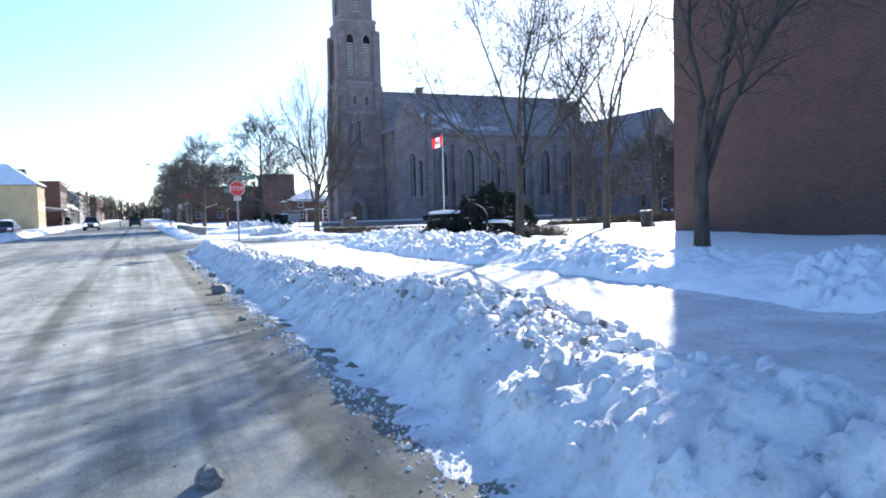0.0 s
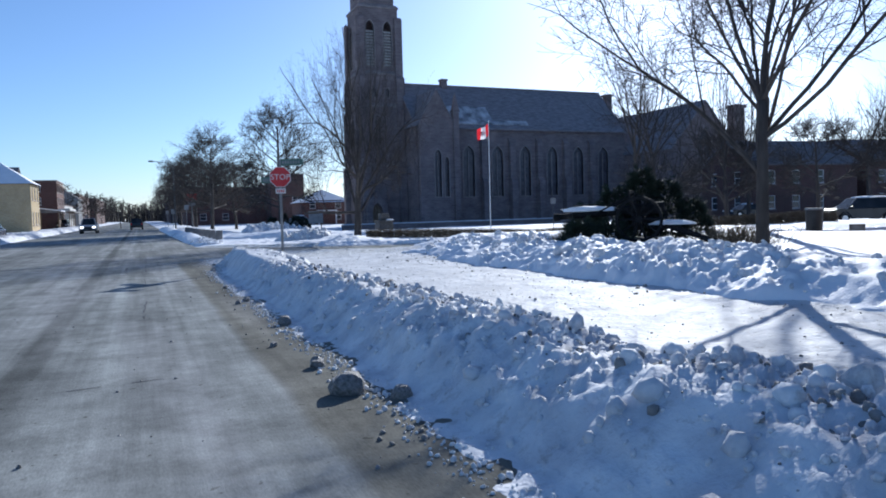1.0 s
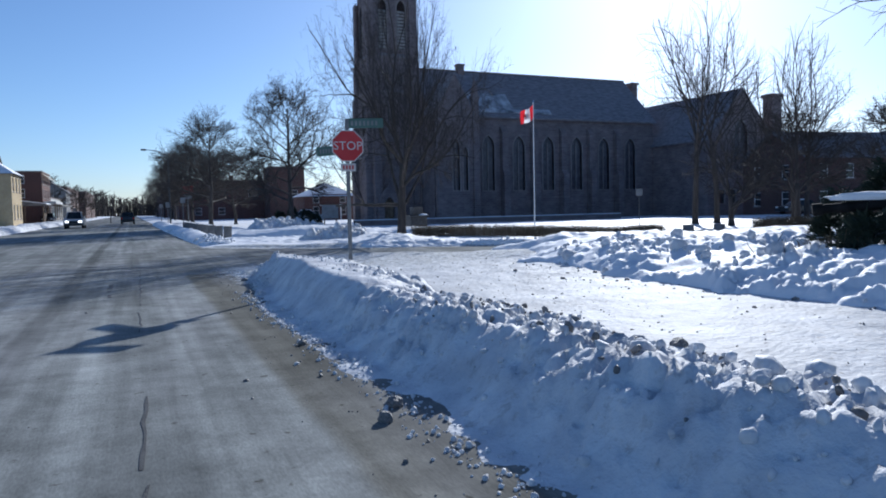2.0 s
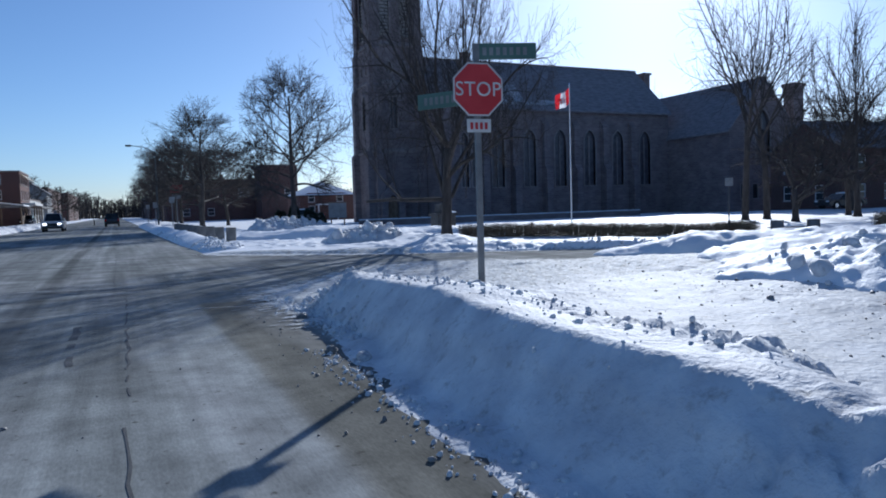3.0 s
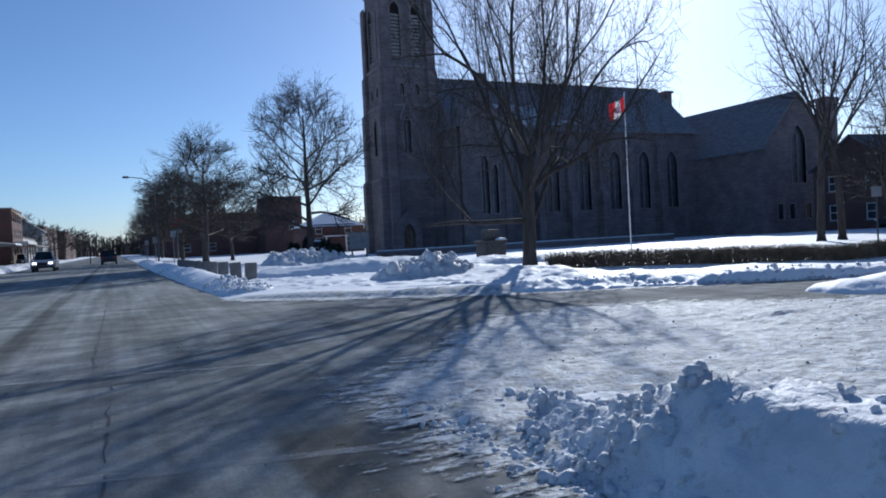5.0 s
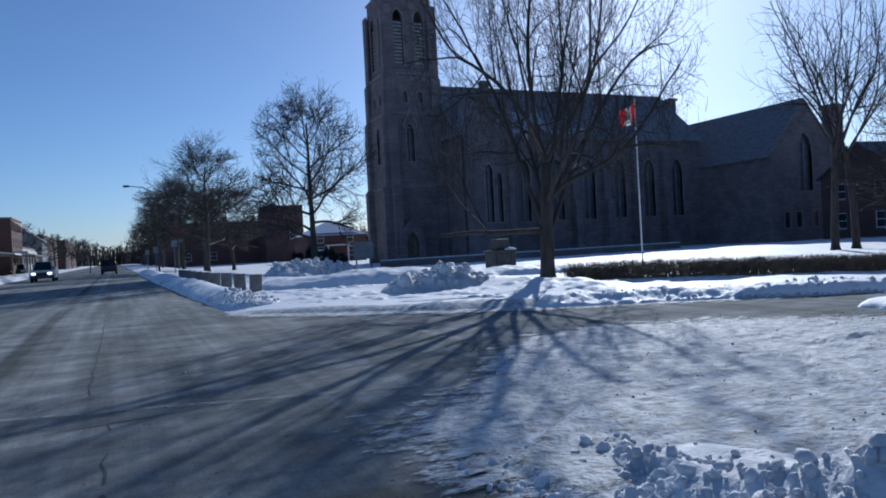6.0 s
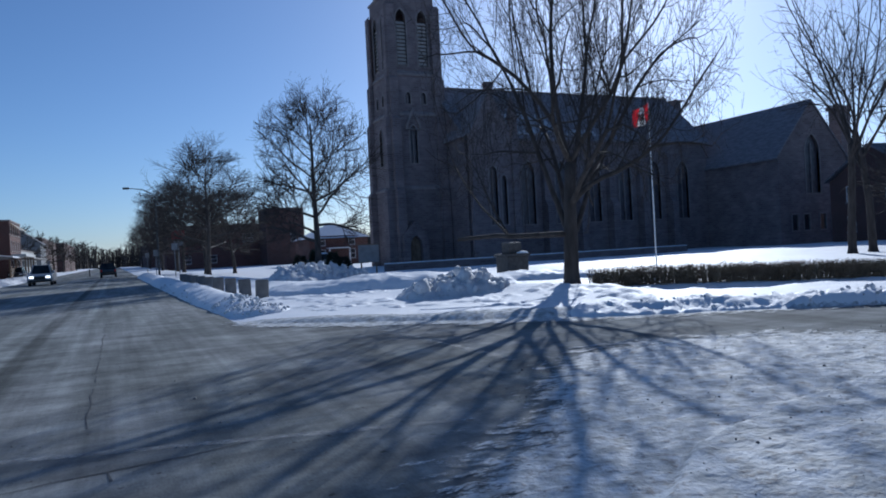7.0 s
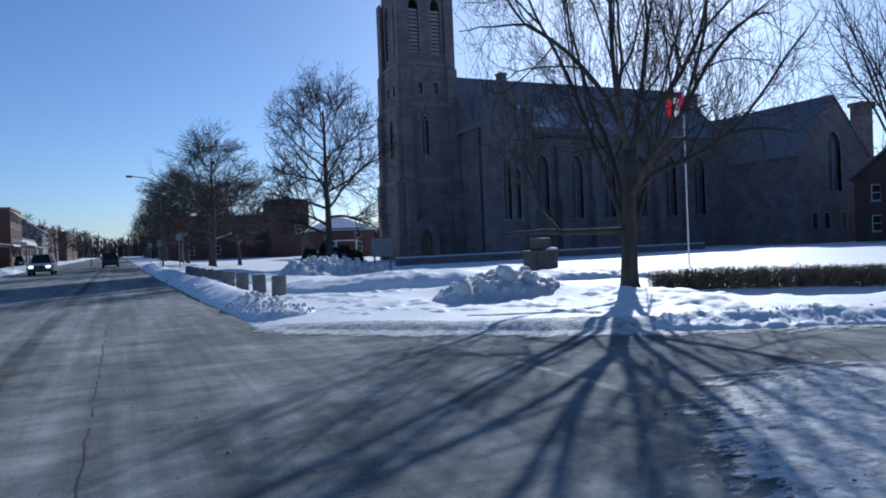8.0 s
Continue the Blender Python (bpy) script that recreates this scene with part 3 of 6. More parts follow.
def driven(X, Y):
    c = driven_cover(X, Y)
    z = np.maximum(land(X, Y), 0.0) + 0.006 + c * (0.016 + 0.008 * fbm(X, Y, 0.9, 3, 71) + 0.012 * fbm(X, Y * 1.6, 0.28, 3, 72) + 0.006 * fbm(X, Y * 1.4, 0.11, 2, 77))
    return np.where(c > 0.01, z, -0.2)


packed = sheet("packed_snow", np.arange(2.8, 9.8, 0.075), np.arange(-6, 37, 0.075), trodden, WALKED, keep=lambda X, Y: trodden(X, Y) > -0.1)
tagged(packed, "thin trodden snow on the cleared walk", "snow", kind="structure")


def film_sheet(gx, gy, height, share, keep):
    """A sheet of crushed snow that carries its cover with it."""
    ob = sheet("packed_snow", gx, gy, height, FILM, keep=keep)
    flat = np.empty(len(ob.data.vertices) * 3)
    ob.data.vertices.foreach_get("co", flat)
    ob.data.attributes.new("cover", 'FLOAT', 'POINT').data.foreach_set("value", share(flat[0::3], flat[1::3]))
    return ob


crushed = film_sheet(np.concatenate([np.arange(1.0, 9, 0.045), np.arange(9, 24, 0.09)]), np.arange(29.8, 41.8, 0.045), driven, driven_cover,
                     lambda X, Y: (driven_cover(X, Y) > 0.02) & (Y > line_y(NEAR_KERB, X) - 5.5))
tagged(crushed, "thin crushed snow with bare asphalt showing through", "snow", kind="structure")


def fringe_cover(X, Y):
    """A ragged film of snow along the far kerb of the side street."""
    d = line_y(FAR_KERB, X) - Y
    return smooth(1.1, -0.5, d) * smooth(1.6, 3.4, X)


def fringe(X, Y):
    return np.maximum(land(X, Y), 0.0) + 0.008 + fringe_cover(X, Y) * (0.012 + 0.01 * fbm(X, Y * 1.5, 0.3, 4, 62))


film_edge = film_sheet(np.arange(1.2, 20, 0.06), np.arange(36.5, 50.5, 0.06), fringe, fringe_cover,
                       lambda X, Y: (fringe_cover(X, Y) > 0.02) & (line_y(FAR_KERB, X) - Y > -1.3))
tagged(film_edge, "ragged film of crushed snow along the far kerb", "snow", kind="structure")
tramp = sheet("trampled_snow", np.arange(2.4, 12.4, 0.08), np.arange(42, 58, 0.08),
              lambda X, Y: np.maximum(land(X, Y), -0.05) - 0.02 - 0.12 * smooth(0.12, 0.05, land(X, Y)) + 0.06 * fbm(X, Y, 1.1, 5, 81) + 0.05 * lumps(X, Y, 0.35, 83) * (fbm(X, Y, 2.2, 2, 85) > 0),
              SNOW, keep=lambda X, Y: land(X, Y) > 0.04)
tagged(tramp, "trampled uneven snow on the street corner", "snow", kind="structure")


# ---- banks of ploughed snow ----
BANK_TOP = {}


def bank(name, line, bounds, step, label, clods=0.12, clod=0.3, rough=0.5, material=None, sharp=0.75, seed=1, group="ploughed snow banks", steep=(), calm=None, keen=9.0):
    """A ridge of ploughed snow along a line of (x, y, half width, height); steep: (y, width) of the blade-cut face towards the street, if it has one."""
    P = np.array(line, float)
    face_w = (lambda y: np.interp(y, [s[0] for s in steep], [s[1] for s in steep])) if steep else None

    def ridge(X, Y):
        best, hh = np.full(X.shape, 99.0), np.zeros(X.shape)
        wob = 1 + 0.22 * rough * fbm(X, Y, 0.9, 4, seed + 3)
        for a, b in zip(P[:-1], P[1:]):
            d = b[:2] - a[:2]
            t = np.clip(((X - a[0]) * d[0] + (Y - a[1]) * d[1]) / (d @ d), 0, 1)
            w = a[2] + (b[2] - a[2]) * t
            u = np.hypot(X - a[0] - d[0] * t, Y - a[1] - d[1] * t) / w * wob
            if steep:
                u = np.where(X < a[0] + d[0] * t, u * w / face_w(Y) * (1 + (wob - 1) * 0.3) / wob, u)
            h = a[3] + (b[3] - a[3]) * t
            hh = np.where(u < best, h, hh)
            best = np.minimum(best, u)
        return best, hh

    def height(X, Y):
        u, h = ridge(X, Y)
        s = np.clip(1 - u * u, 0, 1) ** sharp
        if steep:
            xc = np.interp(Y, P[:, 1], P[:, 0])
            face = np.maximum(np.clip(1 - u, 0, 1), np.clip(np.interp(Y, [0, 22, 27, 34], [0.05, 0.06, 0.1, 0.1]) * (1.6 - u) / 0.6 * (1 + 0.7 * fbm(X, Y, 0.3, 4, seed + 21)), 0, 1))
            s = np.where(X < xc, np.minimum(face * 1.04, 1 - 0.02 * u), s)
        bumps = rough * (0.3 * fbm(X, Y, 1.4, 5, seed) * h + 0.07 * (0.5 - np.abs(fbm(X, Y, 0.5, 4, seed + 2))))
        where = np.clip(0.55 + 0.9 * fbm(X, Y, 1.7, 2, seed + 6), 0, 1)
        wx, wy = X + 0.3 * clod * fbm(X, Y, clod, 3, seed + 8), Y + 0.3 * clod * fbm(X, Y, clod, 3, seed + 9)
        cl = (lumps(wx, wy, clod, seed) ** 1.3 + 0.6 * lumps(wx, wy, clod * 0.45, seed + 4) ** 1.3) * np.clip(0.3 + h * keen, 0, 1)
        if calm:
            still = 1 - 0.88 * smooth(*calm, Y) * smooth(0.7, 0.1, X - xc) * smooth(33.0, 31.6, Y)
            bumps, cl = bumps * still, cl * still
        z = np.maximum(land(X, Y), -0.02) + h * s + (bumps + clods * where * cl) * np.clip(s * 2.5, 0, 1)
        return z - 0.06 * (smooth(1.35, 1.62, u) if steep else smooth(0.9, 1.05, u))

    BANK_TOP[name] = height
    x0, x1, y0, y1 = bounds
    ob = sheet(name, np.arange(x0, x1, step), np.arange(y0, y1, step), height, material or PLOWED, keep=lambda X, Y: ridge(X, Y)[0] < (1.64 if steep else 1.02))
    return tagged(ob, label, "snow bank", group, "structure")


bank("snow_bank_kerb", [(2.85, -6, 1.8, 0.54), (2.8, 8, 1.7, 0.52), (2.66, 13, 1.4, 0.43), (2.58, 22, 1.3, 0.43), (2.52, 26.5, 1.4, 0.5), (2.5, 28.3, 1.5, 0.52), (2.62, 29.8, 1.6, 0.54), (2.62, 31.5, 1.5, 0.49), (2.62, 32.8, 1.0, 0.36), (2.75, 33.6, 0.8, 0.13)],
     (1.5, 5.3, -7, 35.2), 0.045, "lumpy kerbside bank of ploughed snow specked with road grit", clods=0.1, clod=0.17, rough=0.8, sharp=1.0, seed=11,
     steep=((0, 0.88), (13, 0.74), (26, 0.66), (28.3, 0.63), (29.8, 0.58), (31.5, 0.43), (32.8, 0.36), (34, 0.3)), calm=(24, 27.5))
bank("snow_bank_lawn", [(9.6, -4, 1.5, 0.2), (9.4, 12, 1.3, 0.26), (9.2, 20, 1.4, 0.27), (9.3, 27, 1.6, 0.27), (9.6, 31, 1.6, 0.26)],
     (7.0, 12.0, -6, 33.5), 0.06, "low broken bank of shovelled snow along the lawn", clods=0.15, clod=0.27, rough=0.7, seed=23, material=SNOW, keen=4.0)
bank("snow_bank_corner", [(11.4, 37.9, 0.8, 0.2), (12.6, 37.0, 1.4, 0.56), (14.4, 35.9, 1.7, 0.5), (17, 34.6, 1.7, 0.4)],
     (10.2, 19.5, 32.2, 39.4), 0.07, "big smooth mound of ploughed snow at the corner", clods=0.05, clod=0.45, rough=0.7, seed=31, material=SNOW)
bank("snow_bank_walk", [(10.2, 32.6, 1.2, 0.16), (12.4, 31.6, 1.6, 0.2), (15, 30.4, 1.6, 0.16)],
     (8.4, 17.5, 28.2, 34.6), 0.08, "low wind-crusted snow ridge beside the cleared walk", clods=0.08, clod=0.4, rough=0.8, seed=33, material=SNOW)
bank("snow_bank_hedge", [(8.2, 42.9, 0.5, 0.06), (12, 41.0, 0.6, 0.08), (16, 39.2, 0.6, 0.09), (24, 35.5, 0.8, 0.1), (40, 28.1, 1.0, 0.1)],
     (7.4, 42, 27, 44.5), 0.08, "kerbside bank of ploughed snow below the hedge", clods=0.06, clod=0.26, seed=37, material=SNOW)
bank("snow_bank_pile", [(7.6, 49.2, 0.9, 0.2), (8.8, 49.2, 1.1, 0.3), (9.2, 50.6, 1.1, 0.24)],
     (6, 12, 46, 54), 0.07, "heap of broken snow blocks on the corner lawn", clods=0.16, clod=0.4, seed=41)
bank("snow_bank_posts", [(3.4, 49.8, 0.7, 0.1), (3.2, 52, 0.75, 0.28), (3.1, 60, 0.72, 0.34), (3.0, 75, 0.72, 0.36), (2.95, 110, 0.75, 0.4)],
     (1.5, 5.2, 47.6, 111), 0.08, "kerbside bank of ploughed snow below the concrete posts", clods=0.05, clod=0.26, rough=0.4, sharp=0.8, seed=43, material=SNOW)
bank("snow_bank_verge", [(6.2, 57, 1.5, 0.3), (8.0, 56, 1.5, 0.4), (12, 55, 1.8, 0.3), (16, 54, 1.5, 0.2)],
     (4, 18, 52, 60), 0.1, "drifted snow ridge across the corner lawn", clods=0.06, clod=0.5, seed=47, material=SNOW)
bank("snow_bank_heap", [(9.2, 71, 1.6, 0.45), (10.8, 72.5, 1.8, 0.62), (12.5, 73, 1.5, 0.36)],
     (7, 15.5, 68, 76), 0.1, "tall heap of ploughed snow below the bare ash", clods=0.2, clod=0.5, seed=59)
bank("snow_bank_left", [(-10, 20, 1.0, 0.15), (-10, 60, 1.1, 0.2), (-10, 90, 1.2, 0.3), (-10, 160, 1.2, 0.3)],
     (-11.8, -8.4, 19, 161), 0.14, "kerbside bank of ploughed snow along the far side", clods=0.15, clod=0.5, seed=53)


# ---- trees ----
def grow(seed, height, r0, fork, spread, limbs=5, shoots=3, depth=4, leader=False, lift=0.0, wide=3.5):
    """A bare tree as chains of (place, radius, heading): every bough bends, throws side shoots and ends in a fork. List of (points, level, limb)."""
    rnd = random.Random(seed)
    chains = []
    step = (0.5, 0.34, 0.28, 0.24, 0.22, 0.2)

    def run(p, d, length, r, r_end, level, which, bend, rough):
        n = max(3, int(length / step[level]))
        axis = Vector((rnd.gauss(0, 1), rnd.gauss(0, 1), rnd.gauss(0, 1))).normalized()
        turn = Matrix.Rotation(bend / n, 3, axis)
        pts = [(p.copy(), r, d.copy())]
        for i in range(n):
            d = (turn @ d + Vector((rnd.gauss(0, rough), rnd.gauss(0, rough), rnd.gauss(0, rough) + lift + (0.02 if level > 2 else 0)))).normalized()
            p = p + d * (length / n)
            pts.append((p.copy(), r + (r_end - r) * (i + 1) / n, d.copy()))
        chains.append((pts, level, which))
        return pts

    def bough(p, d, length, r, level, which):
        thin = max(0.0045, r * (0.6 if level < depth else 0.4))
        pts = run(p, d, length, r, thin, level, which, rnd.gauss(0, 0.32), 0.05 + 0.014 * level)
        if level >= depth:
            return
        n, base = len(pts) - 1, rnd.random() * 6.28
        for j in range(shoots):
            low = 0.45 if level == 1 else 0.25
            f = low + (0.9 - low) * (j + rnd.random()) / shoots
            q, rr, h = pts[min(n, max(1, round(f * n)))]
            side = Matrix.Rotation(base + j * 2.5 + rnd.gauss(0, 0.4), 3, h) @ h.orthogonal().normalized()
            o = rnd.uniform(0.55, 1.0)
            bough(q, (h * math.cos(o) + side * math.sin(o)).normalized(), length * rnd.uniform(0.4, 0.65) * (1.15 - 0.45 * f), max(0.005, rr * 0.5), level + 1, which)
        q, rr, h = pts[-1]
        side = Matrix.Rotation(rnd.random() * 6.28, 3, h) @ h.orthogonal().normalized()
        for sign in (-1, 1):
            o = rnd.uniform(0.16, 0.46)
            bough(q, (h * math.cos(o) + side * sign * math.sin(o)).normalized(), length * rnd.uniform(0.6, 0.82), max(0.005, rr * 0.82), level + 1, which)

    up = Vector((0, 0, 1))
    top = height * 0.82 if leader else fork
    trunk = run(Vector((0, 0, 0.4)), up, top - 0.4, r0, r0 * (0.22 if leader else 0.68), 0, -1, 0.0, 0.02)
    trunk[:0] = [(Vector((0, 0, -0.25)), r0 * 1.6, up), (Vector((0, 0, 0.05)), r0 * 1.28, up), (Vector((0, 0, 0.2)), r0 * 1.1, up)]
    size = (height - fork) * 0.36
    for j in range(limbs):
        a = j * 2.4 + seed + rnd.gauss(0, 0.2)
        if leader:
            f = j / limbs
            o = spread * (1.1 - 0.65 * f)
            want = fork + (top - fork) * (j + 0.5 * rnd.random()) / limbs
            q, rr, h = min(trunk, key=lambda e: abs(e[0].z - want))
            ln, r = size * (0.38 + 0.66 * math.sin(math.pi * (0.36 + 0.58 * f))) * rnd.uniform(0.88, 1.12), rr * 0.52
        else:
            o = spread * (0.22 + 0.78 * ((j * 0.618 + 0.2) % 1))
            q, rr, h = trunk[-1 - (j % 3)]
            ln, r = size * rnd.uniform(0.9, 1.2), rr * 0.5
        bough(q, Vector((math.cos(a) * math.sin(o), math.sin(a) * math.sin(o), math.cos(o))), ln, r, 1, j)
    ends = [e[0] for pts, level, which in chains if level > 1 for e in pts]
    tall = 1 / (sorted(p.z for p in ends)[int(len(ends) * 0.96)] - fork)
    out = 1 / sorted(math.hypot(p.x, p.y) for p in ends)[int(len(ends) * 0.86)]

    def fit(p, level):
        """The tree drawn out to its height and width."""
        if not level and p.z <= fork:
            return p
        k, z = wide * out, (p.z - fork) * tall
        return Vector((p.x * k, p.y * k, fork + (height - fork) * max(z, -0.25)))

    def beyond(p):
        """How far a place lies out of the rounded, uneven crown: above 1 nothing grows."""
        z, r = (p.z - fork) / (height - fork), math.hypot(p.x, p.y) / wide
        full = math.sqrt(max(0.2, 1 - ((min(z, 1) - 0.42) / 0.66) ** 2)) * (1 + 0.4 * noise.noise(Vector((p.x / wide * 1.8, p.y / wide * 1.8, z * 2.5 + seed))))
        return max(r / full, z / 1.03)

    grown = []
    for pts, level, which in chains:
        pts = [(fit(e[0], level), e[1]) for e in pts]
        if level > 1:
            limit = rnd.uniform(0.9, 1.12)
            n = next((i for i, e in enumerate(pts) if beyond(e[0]) > limit), len(pts))
            if n < 2:
                continue
            if n < len(pts):
                pts = [(p, r * (1 - 0.5 * i / n)) for i, (p, r) in enumerate(pts[:n])]
        grown.append((pts, level, which))
    return grown


def tube(V, F, pts, sides):
    """One tapering tube through the chain, its rings shared, closed at the tip."""
    u = None
    base = len(V)
    for i, (p, r, *_) in enumerate(pts):
        d = (pts[min(i + 1, len(pts) - 1)][0] - pts[max(i - 1, 0)][0])
        if u is None:
            u = d.orthogonal().normalized()
        else:
            u = (u - d * (u.dot(d) / max(d.length_squared, 1e-9))).normalized()
        w = d.cross(u).normalized()
        for k in range(sides):
            c = 6.28318 * k / sides
            V.append(p + u * (math.cos(c) * r) + w * (math.sin(c) * r))
    for i in range(len(pts) - 1):
        for k in range(sides):
            m = (k + 1) % sides
            o = base + i * sides
            F.append((o + k, o + m, o + sides + m, o + sides + k))
    F.append(tuple(range(base + (len(pts) - 1) * sides, base + len(pts) * sides)))


def tubes(segs, sides):
    V, F = [], []
    for p0, p1, r0, r1, level in segs:
        tube(V, F, [(p0, r0), (p1, r1)], sides)
    return V, F


def bare_tree(name, x, y, label, seed, height, r0, fork, spread, limbs=5, shoots=3, depth=4, leader=False, group="bare street trees", turn=0.0, thin=1.0, lift=0.0, wide=3.5):
    t = thing(name, pose(x, y, land_at(x, y), 0, 0, turn), label, "tree", group)
    V, F = [], []
    limb_mesh, crown = {}, ([], [])
    for pts, level, which in grow(seed, height, r0, fork, spread, limbs, shoots, depth, leader, lift, wide):
        if level == 0:
            tube(V, F, pts, 14)
        elif level == 1:
            tube(*limb_mesh.setdefault(which, ([], [])), pts, 8)
        else:
            tube(*crown, [(p, r * (thin if level > 2 else 1.0)) for p, r in pts], 5 if level == 2 else 3)
    raw("trunk", V, F, BARK, t, True)
    for v, f in limb_mesh.values():
        raw("limb", v, f, BARK, t, True)
    raw("crown", *crown, TWIG, t)
    return t


bare_tree("bare_maple", 11.1, 47.8, "tall bare maple with forked trunk beside a low hedge", 5, 10.8, 0.2, 3.3, 1.5, 12, 4, 5, thin=0.88, lift=0.012, wide=4.3, turn=180)
bare_tree("bare_maple", 10.9, 19.5, "bare maple with spreading boughs on the snowy lawn", 9, 10.3, 0.125, 3.0, 1.1, 8, 4, 5, thin=0.95, wide=4.4)
bare_tree("bare_maple", 11.0, 11.8, "bare maple standing in a building's shade", 14, 10.0, 0.17, 3.2, 1.0, 6, 4, 4, wide=3.8)
bare_tree("bare_ash", 12.4, 78.2, "bare ash with a rounded crown beside the church", 21, 12.2, 0.24, 2.4, 1.3, 20, 6, 4, True, thin=1.8, lift=0.008, wide=4.6)
# lawn trees beyond the side street
bare_tree("bare_maple", 20.9, 28.8, "bare maple at the edge of the snowy park", 31, 14.0, 0.19, 5.0, 0.95, 6, 4, 4, thin=1.2, wide=4.2)
bare_tree("bare_maple", 37.5, 54.4, "low spreading bare tree at the edge of the lawn", 71, 7.5, 0.2, 2.0, 1.15, 8, 4, 4, thin=2.0, wide=4.5)
for i, (x, y, h, sd) in enumerate(((40, 60.5, 17.0, 33), (42.9, 61.2, 16.5, 34), (47.5, 57.5, 14.0, 35), (60, 67, 17, 36), (72, 62, 15, 37))):
    bare_tree("bare_maple", x, y, "tall bare maple in the park before the church", sd, h, 0.24, 6.5 if i != 2 else 3.0, 0.9, 6, 4, 4, thin=1.4, wide=4.8)
for i, (x, y, h, sd) in enumerate(((62, 128, 22, 41), (80, 120, 21, 42), (98, 104, 17, 43), (108, 92, 16, 44), (92, 72, 15, 45), (104, 60, 14, 46), (80, 48, 13, 47))):
    bare_tree("bare_maple", x, y, "tall bare tree in the yards past the church", sd, h, 0.3, 6.0, 1.0, 7, 4, 4, thin=2.2, wide=6.0)
for i, (x, y, h, sd) in enumerate(((50, 60, 9.0, 81), (57, 56, 9.5, 82), (64, 52.5, 9.0, 83))):
    bare_tree("bare_linden", x, y, "dense low bare tree before the parish house", sd, h, 0.2, 2.0, 1.1, 12, 6, 4, True, thin=2.4, wide=4.6)
# along the street beyond the church
for i, (x, y, h, sd) in enumerate(((8.3, 103, 12.5, 51), (9.5, 116, 9.8, 52), (8.0, 126, 11.5, 53), (8.5, 142, 12.0, 54), (7.5, 160, 13, 55), (8.5, 190, 13, 56), (8.5, 230, 14, 57), (13.5, 122, 10.5, 58))):
    bare_tree("bare_linden", x, y, "dense bare street tree in the row past the church", sd, h, 0.22, 2.4, 1.2, 17, 6, 4, True, "row of street trees", thin=2.1, lift=0.01, wide=5.4)
for i, (x, y, h, sd) in enumerate(((-15.5, 186, 9.5, 61), (-14, 205, 8.5, 62), (-13, 228, 8.5, 67), (-13, 262, 9, 63), (-13, 300, 10, 68), (-13, 340, 11, 64), (9, 300, 15, 65), (10, 360, 15, 66))):
    bare_tree("bare_linden", x, y, "dense bare street tree far down the street", sd, h, 0.25, 2.4, 1.05, 12, 5, 3, True, "row of street trees", thin=5.0, wide=4.5)


# ---- church ----
CX, CY, CZ = 28.4, 107.0, -0.45
church = thing("church", pose(CX, CY, CZ), "grey limestone Gothic church with square corner tower and slate roof", "church")


def at(x, y, z=0, rz=0):
    return pose(x, y, z, 0, 0, rz)


def stone_window(x, z, w, h, m, parent, mullion=True, name="window", louvred=False):
    """A lancet window set in a wall opening: dressed surround, mullion and dark leaded panes."""
    ring = slab(lancet(x, z - 0.12, w + 0.36, h + 0.34), [lancet(x, z, w, h)], 0.5, m @ pose(0, -0.06, 0))
    win = part(name, ring, TRIM, parent, "dressed stone surround")
    bm = bmesh.new()
    prism(bm, lancet(x, z + 0.02, w - 0.02, h - 0.04), 0.04, m @ pose(0, 0.3, 0))
    if louvred:
        bm.free()
        for i in range(int((h - w) / 0.42)):
            zz = z + 0.1 + i * 0.42
            part("louvre", box(bmesh.new(), -w / 2 + 0.01, w / 2 - 0.01, -0.03, 0.03, -0.2, 0.2, m @ pose(x, 0.22, zz + 0.2, -38)), PALE_LOUVRE, win)
        return win
    part("pane", bm, GLASS, win, "dark leaded glass")
    if mullion:
        part("mullion", box(bmesh.new(), x - 0.07, x + 0.07, 0.16, 0.34, z, z + h - w * 0.45, m), TRIM, win)
    return win


